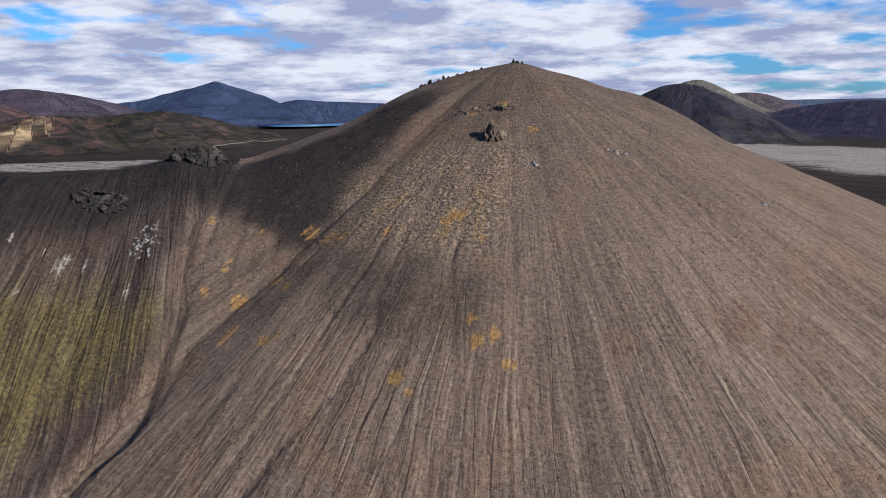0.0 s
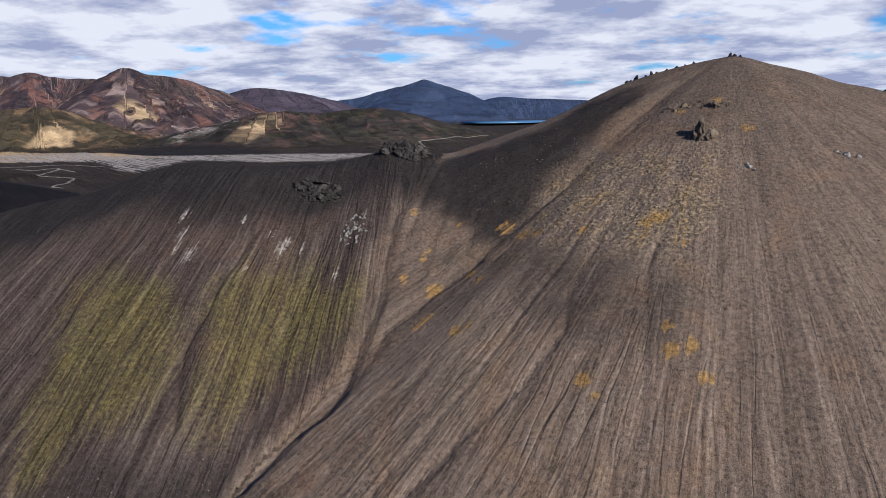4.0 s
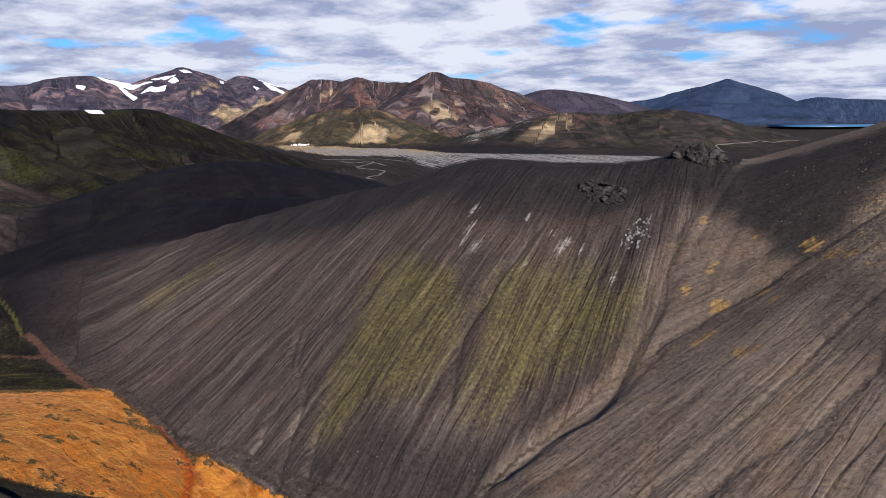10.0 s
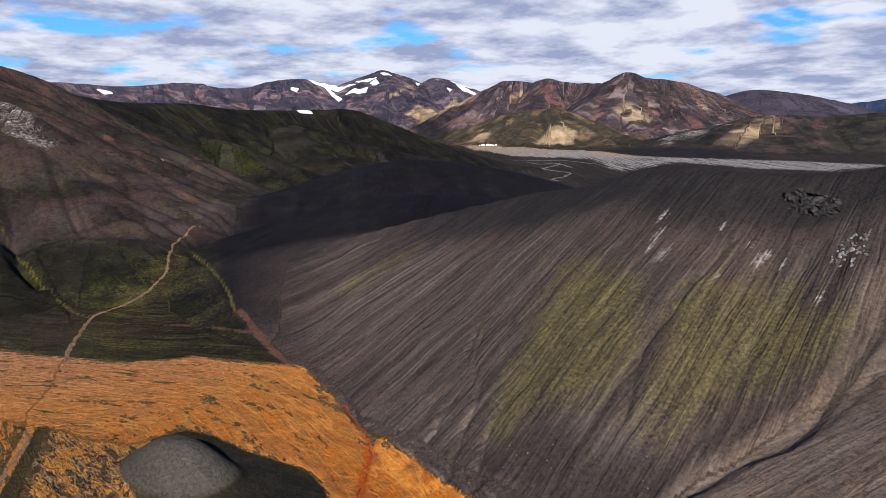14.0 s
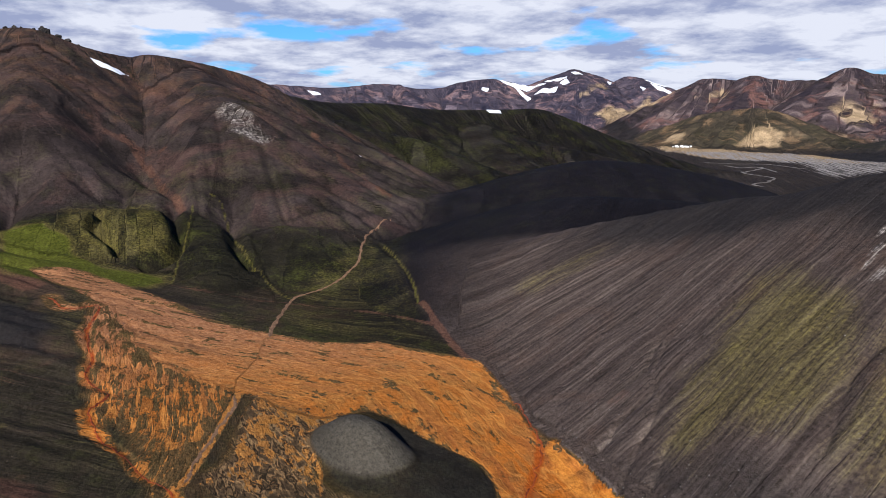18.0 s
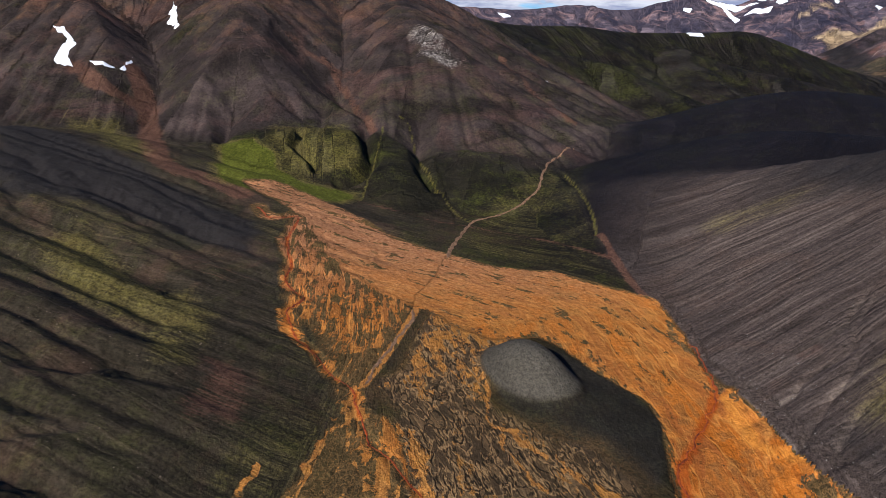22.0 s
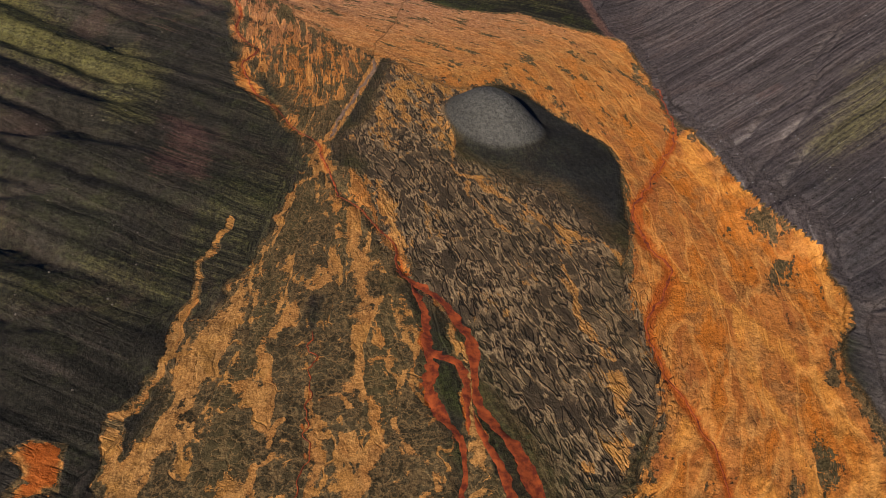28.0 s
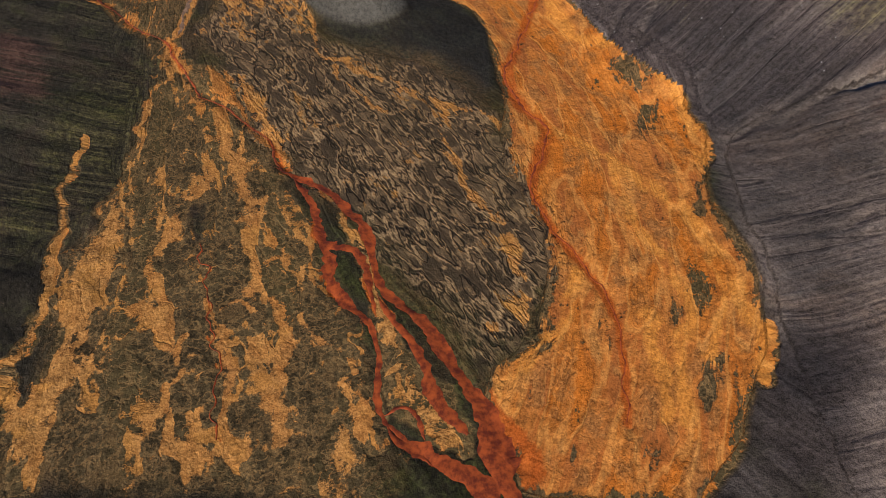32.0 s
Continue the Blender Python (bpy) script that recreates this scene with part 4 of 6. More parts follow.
    col = g.mix(mul(g.step(add(mul(mid, 0.45), add(mul(big, 0.4), mul(fine, 0.3))), 0.55, 0.72), green), col, g.mix(fine, (0.034, 0.036, 0.008), (0.07, 0.074, 0.014)))
    # gullies: dark and pale debris in the beds, paler ground on the spines between
    spine_pale = mul(g.step(add(spine, add(mul(mid0(run3), 0.9), mul(mid0(run), 1.1))), 0.8, 1.2), mul(lines, 0.18))
    col = g.mix(spine_pale, col, g.mix(0.45, light, streak))
    bed = g.step(add(drain, mul(mid0(fine), 0.25)), 0.3, 0.75)
    col = g.mix(mul(bed, mul(lines, 0.5)), col, g.mix(g.step(run2, 0.42, 0.58), dark, streak))
    # stones and outcrop
    stones = g.step(g.cells(0.75 / grain), 0.25, 0.55)
    rock_fac = mul(rocky, g.step(add(mid, mul(mid0(fine), 0.5)), 0.42, 0.58))
    col = g.mix(mul(rock_fac, 0.7), col, g.mix(g.step(fine, 0.4, 0.65), (0.12, 0.088, 0.058), (0.27, 0.205, 0.135)))
    col = g.mix(mul(g.step(add(rust, add(mul(mid0(run), 1.6), mul(mid0(mid), 1.6))), 0.4, 1.1), mul(g.step(rust, 0.02, 0.25), 0.75)), col, (0.11, 0.052, 0.034))
    col = g.mix(mul(g.step(add(gold, add(mul(mid0(run2), 1.3), mul(mid0(run), 0.9))), 0.3, 0.75), g.step(gold, 0.02, 0.25)), col, g.mix(run, (0.27, 0.165, 0.085), (0.46, 0.34, 0.2)))
    # moss
    green_tone = g.mix(g.step(add(mul(mid, 0.4), mul(fine, 0.6)), 0.4, 0.62), (0.078, 0.062, 0.02), (0.13, 0.104, 0.026))
    green_tone = g.mix(mul(g.step(run, 0.5, 0.7), 0.4), green_tone, (0.13, 0.11, 0.05))
    green_tone = g.mix(g.step(moss, 0.85, 1.2), green_tone, g.mix(fine, (0.046, 0.05, 0.009), (0.105, 0.112, 0.014)))
    m_edge = add(moss, add(mul(mid0(run2), 1.2), add(mul(mid0(fine), 0.7), add(mul(mid0(run), 1.1), mul(mid0(run3), 0.9)))))
    col = g.mix(mul(mul(g.step(m_edge, 0.1, 1.0), g.step(moss, 0.02, 0.3)), add(0.68, mul(g.step(moss, 0.8, 1.1), 0.2))), col, green_tone)
    # black ground, and the cloud shade painted on crest and summit flank
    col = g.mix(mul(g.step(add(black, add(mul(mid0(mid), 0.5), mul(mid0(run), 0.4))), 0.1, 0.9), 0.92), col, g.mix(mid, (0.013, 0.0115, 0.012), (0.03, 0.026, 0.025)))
    col = g.mix(mul(g.step(pale, 0.02, 0.25), g.step(add(pale, add(mul(mid0(run), 2.6), mul(mid0(fine), 1.0))), 0.5, 1.1)), col, g.mix(fine, (0.19, 0.163, 0.142), (0.4, 0.355, 0.315)))
    o_edge = add(ochre, add(mul(mid0(run), 2.6), add(mul(mid0(fine), 1.2), mul(mid0(mid), 1.6))))
    col = g.mix(mul(mul(g.step(o_edge, 0.4, 0.9), g.step(ochre, 0.03, 0.25)), 0.72), col, g.mix(fine, (0.2, 0.105, 0.03), (0.38, 0.225, 0.075)))
    # iron silt of the springs: sheets and threads drawn out along the flow
    def braided(across, along, sway, detail=3.0, rough=0.55):
        v = g.n.new("ShaderNodeVectorMath")
        v.operation = "MULTIPLY_ADD"
        v.inputs[1].default_value = (sway, sway, 0)
        w = g.n.new("ShaderNodeTexNoise")
        w.inputs["Scale"].default_value, w.inputs["Detail"].default_value, w.inputs["Roughness"].default_value = 0.22 / sway, 4, 0.5
        g.l.new(g.co, w.inputs["Vector"])
        g.l.new(w.outputs["Color"], v.inputs[0]), g.l.new(flow, v.inputs[2])
        return g.noise(1.0, detail, rough, g.scaled(v.outputs[0], (1 / across, 1 / along, 1)))

    def line(v, level, width):
        return g.num("SUBTRACT", 1.0, g.step(g.num("ABSOLUTE", g.num("SUBTRACT", v, level)), 0.2 * width, width))

    tint = g.attr("tint")
    tan, bright, pink = g.parts(tint.outputs["Color"])[:3]
    n1, n2, n3 = braided(9, 48, 5.0, 3, 0.5), braided(3.6, 13, 3.0, 3, 0.5), braided(1.3, 2.6, 0.9, 4, 0.6)
    patchy = g.noise(0.11, 7, 0.66, None, 0.6)
    speck = g.noise(2.2, 5, 0.74)
    t1, t2, t3 = line(n1, 0.5, 0.03), line(n2, 0.5, 0.034), line(n3, 0.5, 0.045)
    rope = braided(3.0, 9, 3.2, 3, 0.5)
    gate = g.step(n1, 0.42, 0.56)
    threads = g.num("MAXIMUM", t1, g.num("MAXIMUM", mul(t2, g.step(patchy, 0.44, 0.56)), mul(mul(t3, 0.7), gate)))
    s_edge = add(silt, add(mul(mid0(patchy), 1.4), add(mul(mid0(n2), 1.2), add(mul(mid0(n3), 0.65), add(mul(mid0(speck), 0.4), mul(threads, 0.25))))))
    lens = braided(5, 26, 4.0, 4, 0.6)
    s_edge = g.num("SUBTRACT", s_edge, mul(mul(mul(g.step(lens, 0.53, 0.6), g.step(patchy, 0.41, 0.52)), g.num("SUBTRACT", 1.0, bright)), g.num("MINIMUM", add(0.3, tan), 0.85)))
    s_fac = mul(g.step(s_edge, 0.47, 0.6), g.step(silt, 0.05, 0.2))
    orange = g.mix(g.step(n1, 0.38, 0.62), (0.29, 0.087, 0.02), (0.45, 0.124, 0.015))
    orange = g.mix(mul(g.step(n2, 0.44, 0.6), 0.45), orange, (0.53, 0.18, 0.03))
    orange = g.mix(mul(g.step(bright, 0.2, 0.9), g.step(n2, 0.3, 0.5)), orange, g.mix(n3, (0.44, 0.145, 0.02), (0.6, 0.225, 0.04)))
    # brown crust where no water runs now
    crust = mul(g.step(add(mul(patchy, 0.6), mul(n2, 0.4)), 0.5, 0.58), g.num("SUBTRACT", 1.0, bright))
    orange = g.mix(mul(crust, 0.62), orange, g.mix(g.step(speck, 0.36, 0.62), (0.11, 0.05, 0.017), (0.3, 0.125, 0.036)))
    orange = g.mix(mul(g.num("MAXIMUM", t1, mul(t2, 0.45)), 0.4), orange, g.mix(speck, (0.5, 0.19, 0.035), (0.74, 0.34, 0.085)))
    vein = g.num("MAXIMUM", line(n1, 0.545, 0.012), mul(line(n2, 0.56, 0.022), 0.8))
    orange = g.mix(mul(vein, 0.38), orange, (0.15, 0.048, 0.012))
    tans = g.mix(g.step(add(mul(n3, 0.5), mul(speck, 0.5)), 0.36, 0.62), (0.185, 0.078, 0.02), (0.46, 0.218, 0.06))
    tans = g.mix(mul(g.step(patchy, 0.52, 0.62), 0.5), tans, (0.42, 0.175, 0.03))
    orange = g.mix(mul(tan, 0.8), orange, tans)
    orange = g.mix(mul(pink, 0.7), orange, g.mix(g.step(n3, 0.35, 0.65), (0.22, 0.095, 0.05), (0.4, 0.2, 0.11)))
    rusty = g.step(add(iron, add(mul(mid0(n2), 1.2), mul(mid0(n3), 0.8))), 0.35, 0.75)
    orange = g.mix(mul(rusty, 0.85), orange, g.mix(n3, (0.24, 0.04, 0.007), (0.4, 0.085, 0.011)))
    orange = g.mix(mul(g.step(grit, 0.5, 0.72), 0.18), orange, (0.14, 0.055, 0.016))
    # between the threads the ground is olive brown
    touch = g.num("MAXIMUM", g.step(silt, 0.08, 0.3), ropy)
    bare = mul(touch, g.num("SUBTRACT", 1.0, s_fac))
    ground_tone = g.mix(g.step(add(mul(patchy, 0.5), mul(speck, 0.5)), 0.4, 0.6), (0.034, 0.022, 0.0095), (0.095, 0.06, 0.024))
    ground_tone = g.mix(mul(g.step(n1, 0.45, 0.6), 0.6), ground_tone, (0.082, 0.055, 0.019))
    ground_tone = g.mix(mul(g.num("MAXIMUM", mul(t2, 0.6), t3), 0.45), ground_tone, (0.3, 0.16, 0.055))
    # wrinkled old flow: pale crests, dark cracks beside them
    folds = g.mix(g.step(add(mul(n2, 0.5), mul(rope, 0.5)), 0.4, 0.6), (0.06, 0.037, 0.02), (0.165, 0.098, 0.046))
    folds = g.mix(mul(g.step(n1, 0.5, 0.6), 0.6), folds, (0.052, 0.034, 0.019))
    crest = g.num("MAXIMUM", mul(line(n2, 0.5, 0.04), g.step(rope, 0.4, 0.5)), mul(line(rope, 0.5, 0.05), g.step(patchy, 0.44, 0.54)))
    folds = g.mix(mul(g.step(patchy, 0.5, 0.62), 0.7), folds, g.mix(speck, (0.13, 0.075, 0.034), (0.26, 0.155, 0.07)))
    folds = g.mix(mul(crest, 0.7), folds, g.mix(speck, (0.22, 0.128, 0.055), (0.5, 0.3, 0.135)))
    crack = g.num("MAXIMUM", line(n2, 0.55, 0.03), mul(line(rope, 0.57, 0.035), 0.9))
    folds = g.mix(mul(crack, 0.8), folds, (0.014, 0.01, 0.007))
    ground_tone = g.mix(g.step(add(ropy, mul(mid0(n2), 0.8)), 0.35, 0.65), ground_tone, folds)
    col = g.mix(mul(bare, 0.92), col, ground_tone)
    col = g.mix(s_fac, col, orange)
    shade = add(0.24, add(mul(g.step(grit, 0.36, 0.64), 0.52), add(mul(g.step(fine, 0.3, 0.7), 0.46), mul(g.step(lines, 0.0, 0.35), add(mul(mid0(g.step(run, 0.34, 0.66)), 0.22), mul(mid0(g.step(run3, 0.34, 0.66)), 0.26))))))
    shade = add(mul(shade, g.num("SUBTRACT", 1.0, mul(touch, 0.5))), mul(touch, add(0.2, mul(g.step(speck, 0.3, 0.7), 0.36))))
    col = g.mix(1.0, col, shade, "MULTIPLY")
    h = add(mul(add(mul(run, 0.6), mul(run3, 0.25)), add(0.2, mul(lines, 0.8))), add(mul(fine, 0.5), mul(grit, 0.25)))
    h = add(h, mul(mul(g.step(rill, 0.0, 0.04), 0.9), lines))
    h = add(h, mul(mul(g.step(rill2, 0.0, 0.07), 0.42), comb))
    h = mul(h, g.num("SUBTRACT", 1.0, mul(touch, 0.85)))
    h = add(h, mul(touch, add(mul(n2, 0.5), add(mul(n3, 0.16), add(mul(threads, -0.12), mul(ropy, add(mul(crest, 0.45), mul(crack, -0.45))))))))
    h = add(h, mul(mul(rocky, stones), -0.25))
    h = add(h, mul(g.step(mid, 0.3, 0.7), 0.45))
    g.bump(h, 1.0, 0.85 * grain)
    return g.done(col)


def snow_material():
    g = Graph("old_snow", 0.6)
    n = g.noise(0.25, 4)
    g.bump(g.noise(0.8, 4), 0.4, 0.5)
    return g.done(g.mix(n, (0.5, 0.51, 0.55), (0.76, 0.77, 0.8)))


def water_material(name, deep, shallow, rough=0.25):
    g = Graph(name, rough)
    g.bsdf.inputs["Specular IOR Level"].default_value = 0.15
    n = g.noise(0.5, 6, 0.7)
    g.bump(g.noise(1.6, 3), 0.12, 0.2)
    return g.done(g.mix(g.step(n, 0.35, 0.65), deep, shallow))


def dirt_material(name, a, b, size=0.6):
    g = Graph(name, 0.95)
    n, f = g.noise(size, 5, 0.6), g.noise(size * 7, 3, 0.7)
    g.bump(f, 0.6, 0.3)
    return g.done(g.mix(1.0, g.mix(g.step(n, 0.35, 0.65), a, b), g.num("ADD", 0.6, g.num("MULTIPLY", f, 0.8)), "MULTIPLY"))


def rock_material(name, a, b, size=0.5):
    g = Graph(name, 0.9)
    n, f = g.noise(size, 6, 0.65), g.noise(size * 6, 4, 0.7)
    info = g.n.new("ShaderNodeObjectInfo")
    tone = g.num("ADD", 0.75, g.num("MULTIPLY", info.outputs["Random"], 0.5))
    g.bump(g.num("ADD", f, g.cells(size * 2.5)), 0.9, 0.35)
    col = g.mix(g.step(n, 0.35, 0.65), a, b)
    return g.done(g.mix(1.0, g.mix(1.0, col, g.num("ADD", 0.55, g.num("MULTIPLY", f, 0.9)), "MULTIPLY"), tone, "MULTIPLY"))


GRAIN = {"valley": 1.0, "ridge": 1.0, "summit": 1.0, "slope": 1.0, "mountain": 2.0, "bench": 1.4, "green_ridge": 2.8, "dark_hill": 1.5, "plain": 5.0, "spur": 3.0, "long_hill": 3.0, "brown_mountain": 3.0, "dark_cone": 5.0, "snow_mountain": 3.0, "east_hill": 5.0}
SHARED = {}


def land_for(key):
    """Landforms with the same grain share a material."""
    size = GRAIN.get(key, 9.0)
    if size not in SHARED:
        SHARED[size] = land("volcanic_ground", size)
    return SHARED[size]


SNOW_MAT = snow_material()
RED_WATER = water_material("iron_water", (0.075, 0.011, 0.003), (0.25, 0.045, 0.008), 0.7)
LAKE_WATER = water_material("lake_water", (0.03, 0.075, 0.14), (0.04, 0.1, 0.18), 0.35)
TRACK_DIRT = dirt_material("track_dirt", (0.1, 0.056, 0.033), (0.19, 0.11, 0.066))
PALE_SILT = dirt_material("pale_silt", (0.36, 0.2, 0.075), (0.5, 0.31, 0.14))
ROAD_GRAVEL = dirt_material("road_gravel", (0.1, 0.09, 0.075), (0.15, 0.135, 0.115), 0.2)
PALE_GRAVEL = dirt_material("pale_gravel", (0.09, 0.078, 0.066), (0.17, 0.15, 0.13), 0.1)
WET_MOSS = dirt_material("wet_moss", (0.1, 0.15, 0.008), (0.22, 0.28, 0.012), 0.5)
ROCK_BROWN = rock_material("tuff_rock", (0.06, 0.045, 0.033), (0.14, 0.108, 0.078))
ROCK_BLACK = rock_material("black_rock", (0.013, 0.0115, 0.011), (0.042, 0.037, 0.034))
ROCK_GREY = rock_material("grey_rock", (0.11, 0.1, 0.092), (0.26, 0.245, 0.225))

# ---- the land: one sheet of rings round the lookout, cut where one landform meets the next ----
GULLIES += [gully(LINES[k], w, d) for k, w, d in (("gul_a", 6, 8), ("gul_b", 8, 9), ("gul_c", 8, 8), ("gul_d", 8, 6), ("gul_e", 8, 6), ("gul_f", 2.4, 1.6), ("gul_g", 1.8, 1.0),
                                                  ("gul_h", 4, 1.6), ("gul_i", 1.8, 1.0), ("gul_j", 2.2, 1.3), ("gul_k", 1.8, 1.1), ("green_b", 4, 2.5))]
GULLIES += [gully([p[:2] for p in STRANDS[k]], 3, 0.7) for k in ("red_upper", "red_right", "red_left", "red_rim")]
BEARINGS = np.concatenate([np.arange(-40.0, 124.001, 0.17), np.arange(126.0, 319.0, 3.0)])
FIRST, GROW = 36.0, 1.0064
REACH = np.concatenate([[0.5, 9, 18, 27], FIRST * GROW ** np.arange(772)])
NB, NR = len(BEARINGS), len(REACH)
gx = -REACH[:, None] * np.sin(np.radians(BEARINGS))[None, :]
gy = REACH[:, None] * np.cos(np.radians(BEARINGS))[None, :]
TONES = np.empty((NR, NB, 16), np.float32)
TONES[:] = PALETTE["valley"]
TONES[np.hypot(gx, gy) > 650] = PALETTE["plain"]
gh, greg, gu, gv, gsteep = height(gx, gy, True, TONES)


WEAR = np.zeros(gx.shape)
DRAIN = np.zeros(gx.shape)


def erode(x0, y0, x1, y1, step, power, talus, regions, rounds=7, source=6, most=30.0, seed=1):
    """Let rain cut gullies: water gathers down the steepest way, wears its bed, and the banks slip to an even slope."""
    nx, ny = int((x1 - x0) / step), int((y1 - y0) / step)
    x, y = np.meshgrid(x0 + step * np.arange(nx), y0 + step * np.arange(ny))
    start, region, *_ = height(x, y)
    start = start + 0.25 * step * fbm(x / (9 * step), y / (9 * step), 3, seed)
    ids = np.arange(nx * ny).reshape(ny, nx)
    shifts = [(j, i) for j in (-1, 0, 1) for i in (-1, 0, 1) if i or j]
    h = start.copy()
    for _ in range(rounds):
        best, to = np.zeros(h.shape), ids.copy()
        wide, wid = np.pad(h, 1, constant_values=1e9), np.pad(ids, 1)
        for j, i in shifts:
            drop = (h - wide[1 + j:1 + j + ny, 1 + i:1 + i + nx]) / math.hypot(i, j)
            hit = drop > best
            best, to = np.where(hit, drop, best), np.where(hit, wid[1 + j:1 + j + ny, 1 + i:1 + i + nx], to)
        to = to.ravel().tolist()
        order = np.argsort(-h.ravel()).tolist()
        gather = [1.0] * (nx * ny)
        for k in order:
            if to[k] != k:
                gather[to[k]] += gather[k]
        rate = (power * np.sqrt(np.maximum(np.array(gather) - source, 0.0))).tolist()
        z = h.ravel().tolist()
        for k in reversed(order):
            r, f = to[k], rate[k]
            if r != k and f > 0:
                z[k] = (z[k] + f * z[r]) / (1 + f)
        h = np.array(z).reshape(ny, nx)
    cut = np.where(h < start - 0.08 * step, h, 1e9)
    for _ in range(16):
        wide = np.pad(cut, 1, constant_values=1e9)
        for j, i in shifts:
            cut = np.minimum(cut, wide[1 + j:1 + j + ny, 1 + i:1 + i + nx] + talus * step * math.hypot(i, j))
    wear = np.clip(np.minimum(start, cut) - start, -most, 0)
    on_it = np.isin(region, [REGIONS.index(r) for r in regions]).astype(float)
    for _ in range(2):
        wide = np.pad(on_it, 1, mode="edge")
        on_it = (wide[:-2, 1:-1] + wide[2:, 1:-1] + wide[1:-1, :-2] + wide[1:-1, 2:] + wide[1:-1, 1:-1]) / 5
    edge = np.minimum(np.minimum(x - x0, x0 + step * (nx - 1) - x), np.minimum(y - y0, y0 + step * (ny - 1) - y))
    fade = on_it * smooth(0, 8 * step, edge)
    drain = np.clip(np.log(np.array(gather).reshape(ny, nx) / source) / 4.5, 0, 1) * fade
    wide = np.pad(drain, 1, mode="edge")
    drain = np.maximum(drain, 0.6 * np.maximum.reduce([wide[:-2, 1:-1], wide[2:, 1:-1], wide[1:-1, :-2], wide[1:-1, 2:]]))
    fx, fy = (gx - x0) / step, (gy - y0) / step
    near = (fx > 0) & (fx < nx - 1.001) & (fy > 0) & (fy < ny - 1.001)
    ix, iy = fx[near].astype(int), fy[near].astype(int)
    tx, ty = fx[near] - ix, fy[near] - iy
    for source_map, target in ((wear * fade, WEAR), (drain, DRAIN)):
        v = (source_map[iy, ix] * (1 - tx) + source_map[iy, ix + 1] * tx) * (1 - ty) + (source_map[iy + 1, ix] * (1 - tx) + source_map[iy + 1, ix + 1] * tx) * ty
        target[near] = np.where(np.abs(v) > np.abs(target[near]), v, target[near])


erode(-1010, -480, -330, 330, 3.3, 0.05, 0.75, ("mountain",), 5, 16, 20, 11)
erode(-520, -400, -90, -50, 2.4, 0.06, 0.5, ("slope",), 4, 12, 4, 12)
erode(-460, 90, 140, 330, 2.0, 0.01, 0.8, ("ridge", "summit"), 3, 10, 1.3, 13)
erode(-1500, 150, -500, 1120, 7.0, 0.05, 0.6, ("green_ridge", "dark_hill"), 5, 10, 26, 14)
erode(-4300, -200, -1200, 3400, 17.0, 0.06, 0.6, ("snow_mountain", "brown_mountain", "spur", "long_hill"), 5, 8, 90, 15)
gh = gh + WEAR


def ground_z(x, y):
    """Height of the built sheet."""
    x, y = np.asarray(x, float), np.asarray(y, float)
    bearing = (np.degrees(np.arctan2(-x, y)) + 40) % 360 - 40
    i = np.clip(np.searchsorted(BEARINGS, bearing) - 1, 0, NB - 2)
    fb = np.clip((bearing - BEARINGS[i]) / (BEARINGS[i + 1] - BEARINGS[i]), 0, 1)
    r = np.hypot(x, y)
    j = np.clip(np.searchsorted(REACH, r) - 1, 0, NR - 2)
    fr = np.clip((r - REACH[j]) / (REACH[j + 1] - REACH[j]), 0, 1)
    return (gh[j, i] * (1 - fb) + gh[j, i + 1] * fb) * (1 - fr) + (gh[j + 1, i] * (1 - fb) + gh[j + 1, i + 1] * fb) * fr


def inside(x, y, pts):
    """Signed distance into a closed outline, + inside."""
    line = np.array(list(pts) + [pts[0]], float)
    d = nearest(x, y, line)[0]
    hit = np.zeros(x.shape, bool)
    for (x0, y0), (x1, y1) in zip(line[:-1], line[1:]):
        if y0 != y1:
            hit ^= ((y0 > y) != (y1 > y)) & (x < (x1 - x0) * (y - y0) / (y1 - y0) + x0)
    return np.where(hit, d, -d)


def area(name, soft, margin=None):
    """A mask of 0 to 1 over the grid for one outline."""
    out = np.zeros(gx.shape)
    pts = np.array(AREAS[name], float)
    pad = 2 * soft + 5
    near = (gx > pts[:, 0].min() - pad) & (gx < pts[:, 0].max() + pad) & (gy > pts[:, 1].min() - pad) & (gy < pts[:, 1].max() + pad)
    x, y, lobes = gx[near], gy[near], min(0.9 * soft, 9.0)
    x, y = x + lobes * fbm(x / 22, y / 22, 3, 211), y + lobes * fbm(x / 22, y / 22, 3, 223)
    out[near] = smooth(-soft, soft, inside(x, y, AREAS[name]))
    return out


def band(name, width):
    out = np.zeros(gx.shape)
    line = curve([(*p, 0) for p in LINES[name]], 4)
    pad = 2 * width + 5
    near = (gx > line[:, 0].min() - pad) & (gx < line[:, 0].max() + pad) & (gy > line[:, 1].min() - pad) & (gy < line[:, 1].max() + pad)
    out[near] = 1 - smooth(0.4 * width, 1.4 * width, nearest(gx[near], gy[near], line)[0])
    return out


def spots(name, stretch=1.0):
    out = np.zeros(gx.shape)
    for x, y, r in SPOTS[name]:
        near = (np.abs(gx - x) < 4 * r) & (np.abs(gy - y) < 4 * r)
        out[near] = np.maximum(out[near], 1 - smooth(0.3, 1.7, np.hypot(gx[near] - x, (gy[near] - y) / stretch) / r))
    return out


